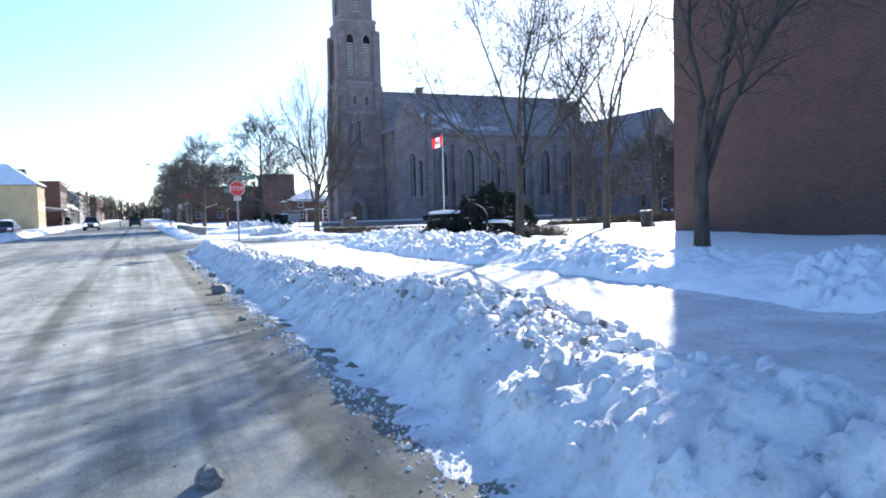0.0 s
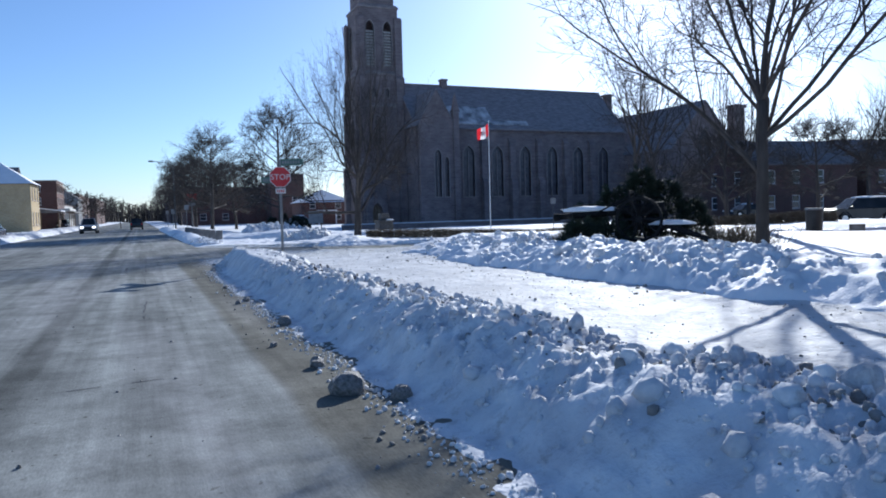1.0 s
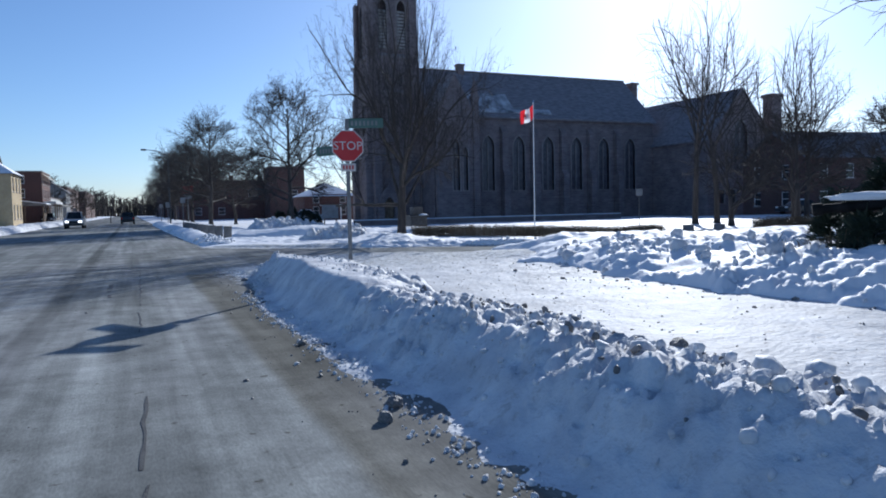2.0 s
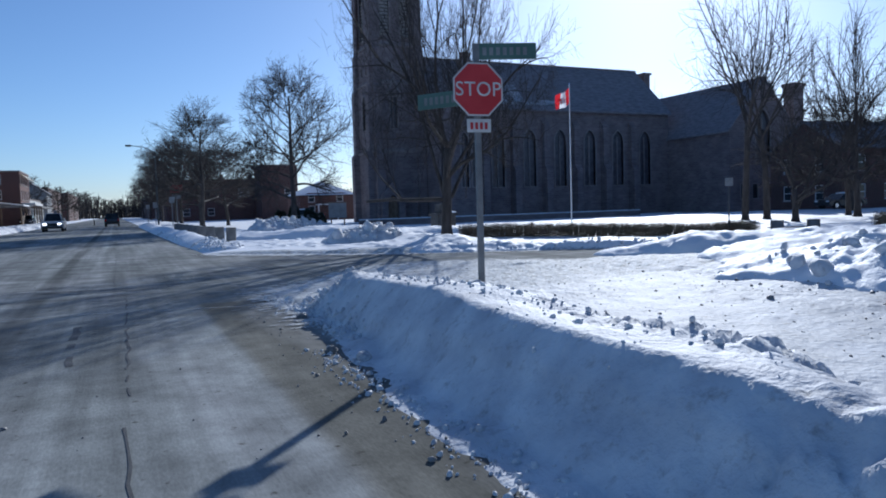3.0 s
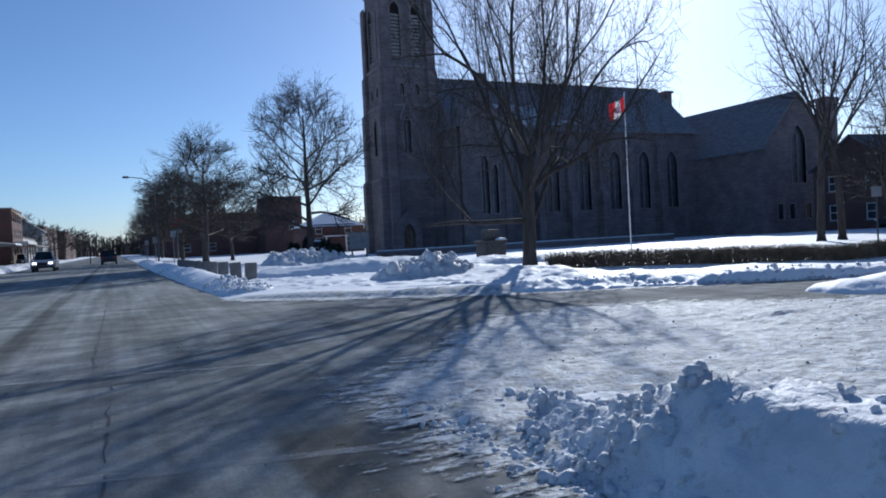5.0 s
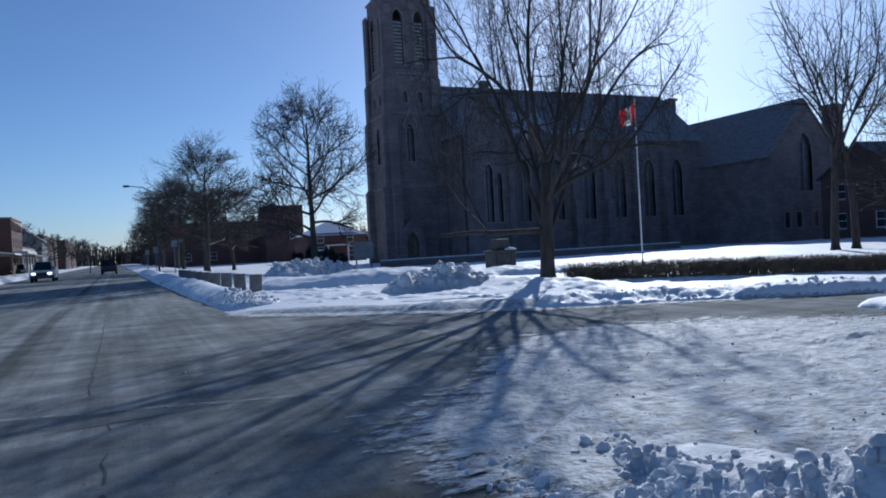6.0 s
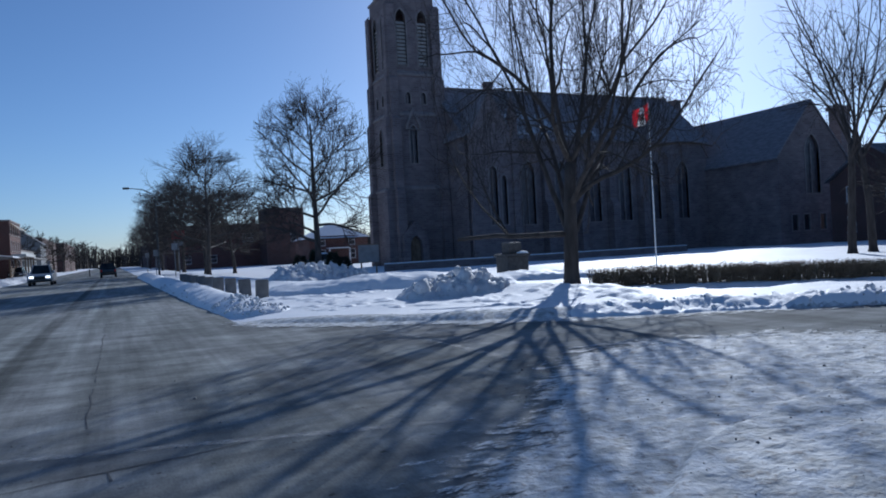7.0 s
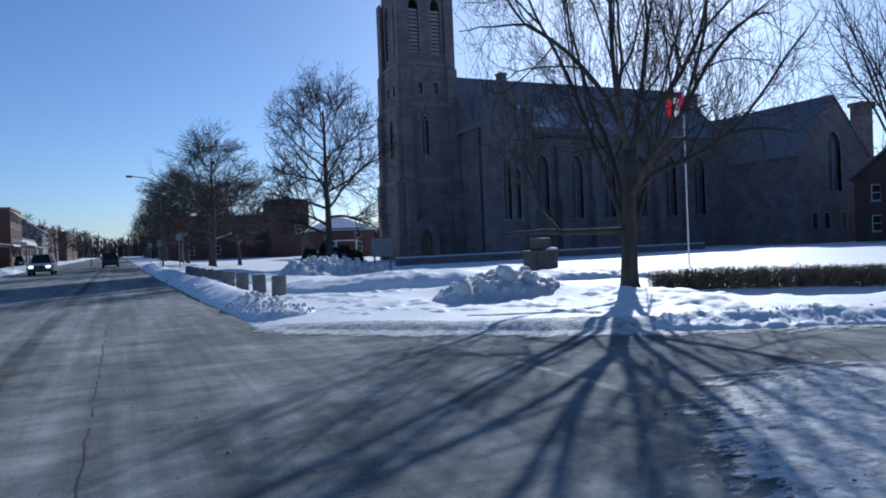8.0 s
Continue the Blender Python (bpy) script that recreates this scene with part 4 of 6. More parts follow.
def tower_stage(z0, z1, half, holes_by_side, name="tower_stage"):
    """Four walls of one stage of the tower; half: half its width; a sloped offset on top."""
    cx, cy = 3.95, 3.3
    bm = bmesh.new()
    tmp = []
    for k in range(4):
        m = at(cx, cy, 0, 90 * k) @ at(-half, -half)
        w = 2 * half
        holes = [lancet(half + hx, hz, hw, hh) for hx, hz, hw, hh in holes_by_side.get(k, ())]
        s = slab([(0.45 if k % 2 else 0, z0), (w - 0.45 if k % 2 else w, z0), (w - 0.45 if k % 2 else w, z1), (0.45 if k % 2 else 0, z1)], holes, 0.45, m)
        me = bpy.data.meshes.new("tmp")
        s.to_mesh(me)
        s.free()
        bm.from_mesh(me)
        bpy.data.meshes.remove(me)
    st = part(name, bm, STONE, church)
    for k, hs in holes_by_side.items():
        for hx, hz, hw, hh in hs:
            stone_window(half + hx, hz, hw, hh, at(cx, cy, 0, 90 * k) @ at(-half, -half), st, louvred=z0 > 20)
    band = bmesh.new()
    a, b = half + 0.14, half - 0.02
    lo = [band.verts.new((cx + sx * a, cy + sy * a, z1 - 0.02)) for sx, sy in ((-1, -1), (1, -1), (1, 1), (-1, 1))]
    mid = [band.verts.new((cx + sx * a, cy + sy * a, z1 + 0.22)) for sx, sy in ((-1, -1), (1, -1), (1, 1), (-1, 1))]
    hi = [band.verts.new((cx + sx * (b - 0.2), cy + sy * (b - 0.2), z1 + 0.6)) for sx, sy in ((-1, -1), (1, -1), (1, 1), (-1, 1))]
    band.faces.new(lo[::-1])
    band.faces.new(hi)
    for i in range(4):
        band.faces.new((lo[i - 1], lo[i], mid[i], mid[i - 1]))
        band.faces.new((mid[i - 1], mid[i], hi[i], hi[i - 1]))
    part("string_course", band, TRIM, church)
    return st


tower_stage(-0.6, 8.6, 3.4, {})
tower_stage(8.6, 17.0, 3.3, {0: [(-0.6, 11.6, 0.85, 4.3)], 3: [(0, 11.6, 0.85, 4.3)]})
tower_stage(17.0, 21.6, 3.15, {0: [(-0.95, 18.4, 0.55, 1.3), (0.95, 18.4, 0.55, 1.3)], 3: [(-0.95, 18.4, 0.55, 1.3), (0.95, 18.4, 0.55, 1.3)]})
belfry = [(-1.3, 22.8, 1.15, 6.4), (1.3, 22.8, 1.15, 6.4)]
tower_stage(21.6, 31.0, 2.88, {0: belfry, 3: belfry, 1: belfry})
tower_stage(31.0, 39.0, 2.5, {0: [(0, 32.6, 1.3, 4.6)], 3: [(0, 32.6, 1.3, 4.6)]})


def buttress(x, y, rz, w, steps, parent=church):
    """A stepped buttress against a wall that faces -y before turning; steps: (top, depth)."""
    bm = bmesh.new()
    pts, z = [(0.0, -0.6)], -0.6
    pts.append((-steps[0][1], -0.6))
    for i, (top, dep) in enumerate(steps):
        nxt = steps[i + 1][1] if i + 1 < len(steps) else 0.0
        pts += [(-dep, top), (-nxt, top + (dep - nxt) * 1.3)]
    prism(bm, pts, w, at(x, y, 0, rz) @ pose(-w / 2, 0, 0, 0, 0, 90) @ pose(0, -w, 0))
    return part("buttress", bm, STONE, parent)


for sx, sy in ((-1, -1), (1, -1), (1, 1), (-1, 1)):
    steps = [(8.4, 0.95), (16.6, 0.65), (21.2, 0.4), (29.5, 0.2)]
    buttress(3.95 + sx * 2.75, 3.3 + sy * 3.2, 0 if sy < 0 else 180, 1.0, steps)
    buttress(3.95 + sx * 3.2, 3.3 + sy * 2.75, 90 if sx > 0 else -90, 1.0, steps)

hood = slab([(-0.95, 0), (0.95, 0), (0.95, 0.5), (0, 2.6), (-0.95, 0.5)], [[(-0.7, 0.1), (0.7, 0.1), (0.7, 0.4), (0, 1.9), (-0.7, 0.4)]], 0.3, at(3.35, -0.25, 15.4))
part("window_hood", hood, TRIM, church, "pointed stone hood over the tower window")
# porch at the tower's foot
porch = part("porch", slab([(-1.5, -0.6), (1.5, -0.6), (1.5, 3.3), (0, 5.1), (-1.5, 3.3)], [lancet(0, -0.3, 1.5, 3.7)], 1.2, at(2.5, -1.3)), STONE, church, "gabled stone porch")
part("door", prism(bmesh.new(), lancet(0, -0.3, 1.4, 3.6), 0.08, at(2.5, -0.7)), WOOD, porch, "dark wooden church door")

# nave
NX0, NX1, NYS, NYN, EAVE, RIDGE = 7.3, 42.2, -5.0, 9.2, 13.9, 20.5
bays = [NX0 + 5.6 + i * 4.6 for i in range(6)]
wall_m = at(0, NYS)
nave = part("nave_wall", slab([(NX0, -0.6), (NX1, -0.6), (NX1, EAVE), (NX0, EAVE)], [lancet(b + 2.2, 4.0, 1.7, 7.2) for b in bays], 0.6, wall_m), STONE, church)
for b in bays:
    stone_window(b + 2.2, 4.0, 1.7, 7.2, wall_m, nave)
    buttress(b - 0.2, NYS, 0, 0.9, [(6.0, 1.2), (11.6, 0.7)])
part("nave_wall", one_box(NX0, NX1, NYN - 0.6, NYN, -0.6, EAVE), STONE, church)
for x in (NX0, NX1 - 0.6):
    mid = (NYS + NYN) / 2
    part("gable_wall", slab([(NYS + 0.6, -0.6), (NYN - 0.6, -0.6), (NYN - 0.6, EAVE), (mid, RIDGE - 0.3), (NYS + 0.6, EAVE)], [], 0.6, at(x + 0.6, 0, 0, 90)), STONE, church)


def gable_roof(x0, x1, ys, yn, eave, ridge, over, thick, material, parent, m=None, name="roof"):
    mid = (ys + yn) / 2
    k = (ridge - eave) / (mid - ys)
    out = [(ys - over, eave - over * k), (mid, ridge), (yn + over, eave - over * k), (yn + over, eave - over * k + thick), (mid, ridge + thick), (ys - over, eave - over * k + thick)]
    bm = bmesh.new()
    prism(bm, out, x1 - x0, (m or Matrix()) @ at(x1, 0, 0, 90))
    return part(name, bm, material, parent)


nave_roof = gable_roof(NX0 - 0.3, NX1 + 0.3, NYS, NYN, EAVE, RIDGE, 0.5, 0.25, SLATE, church)
part("ridge_tiles", one_box(NX0 - 0.3, NX1 + 0.3, 1.98, 2.22, RIDGE + 0.22, RIDGE + 0.42), TRIM, nave_roof)
bm = bmesh.new()
k = (RIDGE - EAVE) / (2.1 - NYS)
for x0, x1, a, b in ((12.3, 19.4, 0.3, 3.4), (19.4, 25.0, 0.3, 1.0)):
    prism(bm, [(NYS - 0.2 + a, EAVE + (a - 0.2) * k + 0.255), (NYS - 0.2 + b, EAVE + (b - 0.2) * k + 0.255), (NYS - 0.2 + b - 0.05, EAVE + (b - 0.2) * k + 0.36), (NYS - 0.2 + a - 0.05, EAVE + (a - 0.2) * k + 0.38)], x1 - x0, at(x1, 0, 0, 90))
part("roof_snow", bm, THIN_SNOW, nave_roof, "patch of snow left on the slates")
part("chimney", box(one_box(14.0, 14.9, 1.6, 2.6, RIDGE - 0.5, RIDGE + 1.0), 13.9, 15.0, 1.5, 2.7, RIDGE + 1.0, RIDGE + 1.25), STONE, nave_roof)
part("chimney", box(one_box(43.6, 44.7, 1.5, 2.6, 10.0, RIDGE - 0.2), 43.4, 44.9, 1.3, 2.8, RIDGE - 0.2, RIDGE + 0.1), STONE, nave_roof)
# gabled bay between tower and nave
BX0, BX1, BY, BR = 6.9, 12.0, -7.0, 18.6
bay = part("bay_wall", slab([(BX0, -0.6), (BX1, -0.6), (BX1, 14.0), ((BX0 + BX1) / 2, BR), (BX0, 14.0)], [lancet(9.5, 4.0, 0.9, 6.4), lancet(10.8, 4.0, 0.6, 5.4)], 0.6, at(0, BY)), STONE, church)
stone_window(9.5, 4.0, 0.9, 6.4, at(0, BY), bay)
stone_window(10.8, 4.0, 0.6, 5.4, at(0, BY), bay, mullion=False)
part("bay_wall", one_box(BX1 - 0.6, BX1, BY + 0.6, NYS, -0.6, 13.9), STONE, church)
gable_roof(BY - 0.1, 1.6, -BX1, -BX0, 14.0, BR, 0.15, 0.2, SLATE, church, pose(0, 0, 0, 0, 0, 90))
spire = box(one_box(BX1 - 0.15, BX1 + 0.65, BY - 0.3, BY + 0.5, -0.6, 15.6), BX1 - 0.25, BX1 + 0.75, BY - 0.4, BY + 0.6, 15.6, 15.85)
bmesh.ops.create_cone(spire, cap_ends=True, segments=4, radius1=0.62, radius2=0.03, depth=2.4, matrix=pose(BX1 + 0.25, BY + 0.1, 17.05, 0, 0, 45))
part("pinnacle", spire, STONE, church, "square stone pinnacle with a pointed cap")

# chancel and south wing
WX0, WX1, WY0, WY1, WE, WR = 42.2, 54.0, -16.0, 8.0, 10.4, 17.0
wing = part("wing_wall", slab([(WX0, -0.6), (WX1, -0.6), (WX1, WE), ((WX0 + WX1) / 2, WR), (WX0, WE)],
                              [lancet(48, 6.0, 2.4, 7.0), rect(44.6, 1.6, 1.0, 1.9), rect(51.4, 1.6, 1.0, 1.9), rect(46.6, 1.6, 1.0, 1.9), rect(49.4, 1.6, 1.0, 1.9)], 0.6, at(0, WY0)), STONE, church)
stone_window(48, 6.0, 2.4, 7.0, at(0, WY0), wing)
for x in (44.6, 46.6, 49.4, 51.4):
    w = part("window", slab(rect(x, 1.5, 1.3, 2.15), [rect(x, 1.65, 0.95, 1.8)], 0.3, at(0, WY0 - 0.05)), TRIM, wing)
    part("pane", one_box(x - 0.49, x + 0.49, WY0 + 0.12, WY0 + 0.16, 1.62, 3.48), WINDOW, w)
part("wing_wall", slab([(0, -0.6), (WY1 - WY0 - 0.6, -0.6), (WY1 - WY0 - 0.6, WE), (0, WE)], [lancet(3.5 + 4 * i, 3.2, 1.3, 5.0) for i in range(3)], 0.6, at(WX0, WY1, 0, -90)), STONE, church)
part("wing_wall", one_box(WX1 - 0.6, WX1, WY0 + 0.6, WY1, -0.6, WE), STONE, church)
part("wing_wall", one_box(WX0 + 0.6, WX1 - 0.6, WY1 - 0.6, WY1, -0.6, WE), STONE, church)
wing_roof = gable_roof(WY0 - 0.2, WY1, -WX1, -WX0, WE, WR, 0.4, 0.22, SLATE, church, pose(0, 0, 0, 0, 0, 90))
wing_roof.matrix_basis = Matrix.Diagonal((1, 1, 1, 1))
part("chimney", box(one_box(55.3, 57.2, -14.6, -13.0, -0.6, 16.5), 55.1, 57.4, -14.8, -12.8, 16.5, 17.0), STONE, church, "tall stone chimney stack")
annex = part("annex", one_box(WX1, 66, -12.9, 4, -0.6, 9.0), STONE, church)
gable_roof(WX1 + 0.002, 66.3, -12.9, 4, 9.0, 13.0, 0.3, 0.2, SLATE, annex)


# ---- houses and shops ----
def sash(x, z, w, h, m, parent, frame_mat=None, sill=True):
    """A sash window in a wall opening: frame, sill and two panes."""
    f = part("window", slab(rect(x, z, w - 0.004, h - 0.004), [rect(x, z + 0.07, w - 0.14, h / 2 - 0.1), rect(x, z + h / 2 + 0.03, w - 0.14, h / 2 - 0.1)], 0.08, m @ pose(0, 0.06, 0)), frame_mat or WHITE, parent)
    for zz in (z + 0.07, z + h / 2 + 0.03):
        part("pane", box(bmesh.new(), x - w / 2 + 0.071, x + w / 2 - 0.071, 0.1, 0.12, zz + 0.001, zz + h / 2 - 0.101, m), WINDOW, f)
    if sill:
        part("sill", box(bmesh.new(), x - w / 2 - 0.08, x + w / 2 + 0.08, -0.08, 0.05, z - 0.14, z - 0.004, m), TRIM, f)
    return f


def block(name, x, y, w, d, h, label, wall_mat, facades, roof="flat", rise=2.5, rz=0.0, roof_mat=None, snow=True, parapet=0.6, category="building"):
    """A building: w along its front (local x), d deep; facades: {side: [(x, z, w, h), ...]}, side 0 front (-y), 1 right, 2 back, 3 left."""
    b = thing(name, pose(x, y, land_at(x, y) - 0.05, 0, 0, rz), label, category)
    sizes = (w, d, w, d)
    mats = (at(0, 0), at(w, 0, 0, 90), at(w, d, 0, 180), at(0, d, 0, 270))
    for k in range(4):
        L = sizes[k]
        lo, hi = (0, L) if k % 2 == 0 else (0.3, L - 0.3)
        out = [(lo, -0.4), (hi, -0.4), (hi, h), (lo, h)]
        if roof == "gable_x" and k % 2:
            out = [(lo, -0.4), (hi, -0.4), (hi, h), (L / 2, h + rise * 0.97), (lo, h)]
        if roof == "gable_y" and k % 2 == 0:
            out = [(lo, -0.4), (hi, -0.4), (hi, h), (L / 2, h + rise * 0.97), (lo, h)]
        holes = [rect(*o) for o in facades.get(k, ())]
        wl = part("wall", slab(out, holes, 0.3, mats[k]), wall_mat, b)
        for o in facades.get(k, ()):
            sash(*o, mats[k], wl)
    if roof == "flat":
        r = part("roof", one_box(0.3, w - 0.3, 0.3, d - 0.3, h - parapet - 0.2, h - parapet), SHINGLE, b)
        if snow:
            part("roof_snow", one_box(0.35, w - 0.35, 0.35, d - 0.35, h - parapet + 0.004, h - parapet + 0.2), SNOW, r)
        part("coping", slab([(-0.12, -0.12), (w + 0.12, -0.12), (w + 0.12, d + 0.12), (-0.12, d + 0.12)], [[(0.34, 0.34), (w - 0.34, 0.34), (w - 0.34, d - 0.34), (0.34, d - 0.34)]], 0.2, pose(0, 0, h + 0.2, -90)), TRIM, b)
    elif roof == "hip":
        def hip(o, up, low):
            bm = bmesh.new()
            e = [bm.verts.new((x, y, low)) for x, y in ((-o, -o), (w + o, -o), (w + o, d + o), (-o, d + o))]
            t = [bm.verts.new((x, d / 2, h + rise + up)) for x in (d / 2, w - d / 2)]
            for fc in ((e[0], e[1], t[1], t[0]), (e[1], e[2], t[1]), (e[2], e[3], t[0], t[1]), (e[3], e[0], t[0]), (e[3], e[2], e[1], e[0])):
                bm.faces.new(fc)
            return bm
        r = part("roof", hip(0.45, 0.0, h), roof_mat or SHINGLE, b)
        part("roof_snow", hip(0.4, 0.2, h + 0.04), SNOW, r)
    elif roof == "gable_x":
        r = gable_roof(-0.35, w + 0.35, 0, d, h, h + rise, 0.4, 0.18, roof_mat or SHINGLE, b)
        if snow:
            gable_roof(-0.33, w + 0.33, 0.0, d, h + 0.2, h + rise + 0.2, 0.36, 0.12, SNOW, r, name="roof_snow")
    else:
        r = gable_roof(-0.35, d + 0.35, -w, 0, h, h + rise, 0.4, 0.18, roof_mat or SHINGLE, b, pose(0, 0, 0, 0, 0, 90))
        if snow:
            gable_roof(-0.33, d + 0.33, -w, 0, h + 0.2, h + rise + 0.2, 0.36, 0.12, SNOW, r, pose(0, 0, 0, 0, 0, 90), name="roof_snow")
    return b


def grid_windows(xs, zs, w, h):
    return [(x, z, w, h) for x in xs for z in zs]


# across the street
block("brick_house", -27.2, 118, 14, 8.4, 6.4, "buff brick two-storey house with snow on its roof", TAN,
      {0: grid_windows((3, 6), (1.0, 4.3), 1.1, 1.7), 1: grid_windows((1.5, 4.2, 6.9), (0.9, 4.3), 1.1, 1.8)}, "hip", 3.1, category="house")
shops = block("brick_shops", -25, 149, 12, 12.6, 8.3, "dark red brick three-storey shops with striped awnings", REDBRICK,
              {0: grid_windows((3, 6, 9), (4.2, 6.5), 1.1, 1.4), 1: grid_windows([1.6 + 2.4 * i for i in range(5)], (4.1, 6.4), 1.2, 1.5) + grid_windows((2.6, 6.4, 10.2), (0.5,), 2.8, 2.3)})
for i in range(5):
    bm = bmesh.new()
    prism(bm, [(0, 0), (0.9, -0.75), (0.9, -0.85), (0, -0.12)], 1.5, pose(12.004, 0.85 + 2.4 * i, 8.1))
    part("awning", bm, SIDING if i % 2 else TAN, shops, "pale window awning")
part("canopy", box(one_box(12.004, 13.9, 0.2, 12.4, 3.2, 3.45, bevel=0.03), 12.1, 13.85, 0.3, 12.3, 3.455, 3.6), SIDING, shops, "pale canopy over the pavement with snow on it")
for y in (0.6, 4.3, 8.2, 12.0):
    part("canopy_post", one_box(13.6, 13.75, y, y + 0.15, -0.3, 3.2), WOOD, shops)
fence = thing("patio_fence", pose(-12.2, 141.5, land_at(-12.2, 141.5), 0, 0, 90), "weathered board fence round a snowy patio before the shops", "fence")
for i in range(9):
    part("post", one_box(i * 2.0 - 0.06, i * 2.0 + 0.06, -0.06, 0.06, -0.3, 1.7, bevel=0.01), WOOD, fence)
    if i < 8:
        for k in range(6):
            part("board", one_box(i * 2.0 + 0.075, i * 2.0 + 1.925, -0.02, 0.02, 0.12 + k * 0.25, 0.34 + k * 0.25), WOOD if (i * 5 + k) % 3 else CONCRETE, fence)
stall = thing("patio_shelter", pose(-15.2, 139.0, land_at(-15.2, 139.0)), "open timber patio shelter with snow on its roof", "shelter")
for x, y in ((0, 0), (3.2, 0), (0, 6.5), (3.2, 6.5)):
    part("post", one_box(x - 0.08, x + 0.08, y - 0.08, y + 0.08, -0.3, 2.7), WOOD, stall)
shed_roof = part("roof", prism(bmesh.new(), [(-0.4, 2.72), (3.7, 2.72), (3.7, 2.85), (-0.4, 3.45)], 7.3, at(0, -0.4)), SHINGLE, stall)
part("roof_snow", prism(bmesh.new(), [(-0.35, 3.45), (3.6, 2.87), (3.6, 3.02), (-0.35, 3.62)], 7.1, at(0, -0.3)), SNOW, shed_roof, "snow lying on the shelter roof")
row = block("low_shops", -24, 163.0, 10.5, 28, 4.4, "one-storey shop row with a snowy flat roof", SIDING,
            {1: grid_windows([2.2 + 4 * i for i in range(7)], (0.6,), 2.6, 2.2)})
part("canopy", one_box(10.504, 12.4, 0.2, 27.8, 3.0, 3.25, bevel=0.03), CONCRETE, row, "flat canopy over the pavement")
block("gabled_house", -22, 195, 9, 12, 6.4, "grey sided house with a dark gable roof", SIGN_GREY,
      {0: grid_windows((2.4, 6.4), (1, 3.9), 1.0, 1.5), 1: grid_windows((3, 7), (1, 3.9), 1.0, 1.5)}, "gable_y", 3.2, category="house", snow=False)
block("gabled_house", -28.0, 131, 11.0, 9, 6.9, "tall dark-roofed house behind the buff brick one", TAN, {0: grid_windows((2.4, 6.8), (1, 4.6), 1.0, 1.5), 1: grid_windows((2.5, 6.5), (1, 4.6), 1.0, 1.5)}, "gable_x", 2.7, snow=False, category="house")
block("brick_shops", -27, 212, 13, 40, 8.0, "dark brick row of shops down the street", DARKBRICK,
      {0: grid_windows((3, 6, 9), (4.6,), 1.1, 1.7), 1: grid_windows([3 + 5 * i for i in range(8)], (1, 4.6), 1.5, 1.8)})
block("brick_shops", -26, 270, 13, 60, 8.5, "dark brick row of shops down the street", DARKBRICK,
      {0: grid_windows((3, 6, 9), (4.6,), 1.1, 1.7), 1: grid_windows([3 + 6 * i for i in range(9)], (1, 4.6), 1.5, 1.8)})
block("brick_shops", 12, 218, 12, 60, 6.5, "dark brick row down the street behind bare trees", DARKBRICK,
      {0: grid_windows((3, 6, 9), (1.0,), 1.1, 1.7), 3: grid_windows([3 + 6 * i for i in range(9)], (1.0, 3.9), 1.4, 1.6)})
block("brick_shops", 11, 290, 12, 90, 8.0, "dark brick row at the far end of the street", DARKBRICK,
      {0: grid_windows((3, 6, 9), (1.0, 4.4), 1.1, 1.7), 3: grid_windows([4 + 8 * i for i in range(10)], (1.0, 4.4), 1.4, 1.6)})
# far side of the park
for x, y, w, d, h, lab, wm in ((67, 73, 15, 10, 6.4, "dark brick parish house beyond the park", DARKBRICK), (85, 72, 15, 11, 6.8, "dark brick house beyond the park", DARKBRICK),
                               (104, 66, 14, 12, 7.0, "pale sided house beyond the park", SIDING)):
    block("park_house", x, y, w, d, h, lab, wm, {0: grid_windows((2.5, 6, 9.5), (1.0, 4.0), 1.1, 1.6), 3: grid_windows((2.5, 7.0), (1.0, 4.0), 1.1, 1.6)}, "gable_x", 3.0, rz=-8, category="house", snow=False)
# behind the church corner
hall = block("brick_hall", 9.6, 184, 26.4, 16, 8.6, "low dark red brick building with flat roof", REDBRICK,
      {0: grid_windows((16.0,), (5.0,), 2.2, 1.7) + grid_windows((4, 9, 22), (1.0,), 1.4, 1.6)})
block("brick_hall", 27.9, 176, 7.7, 7.5, 11.3, "taller dark brick block with flat roof", DARKBRICK, {0: grid_windows((5.5,), (4.6,), 1.2, 1.7)})
ph = block("porch_house", 27.4, 140, 9.4, 9, 4.1, "small red brick house with a snowy roof and white porch", REDBRICK, {0: grid_windows((2, 6.8), (0.9, 3.0), 1.1, 1.5)}, "hip", 2.3, roof_mat=SHINGLE, category="house")
part("porch_roof", one_box(2.6, 6.2, -1.7, -0.004, 2.5, 2.68, bevel=0.02), WHITE, ph, "white flat porch roof")
for x in (2.75, 5.95):
    part("porch_post", one_box(x - 0.09, x + 0.09, -1.6, -1.42, -0.3, 2.5), WHITE, ph)
for x in (11.6, 17.8):
    part("chimney", one_box(x, x + 0.7, 4, 4.8, 7.6, 10.0), DARKBRICK, hall)
# tall block by the lawn, behind the trees
block("brick_building", 20.45, -6.0, 20, 29.5, 12.5, "tall plain brick building casting shade on the lawn", DARKBRICK, {})


# ---- street furniture ----
def octagon(r, n=8):
    return [(r * math.cos(math.pi / 8 + i * math.pi / 4), r * math.sin(math.pi / 8 + i * math.pi / 4)) for i in range(n)]


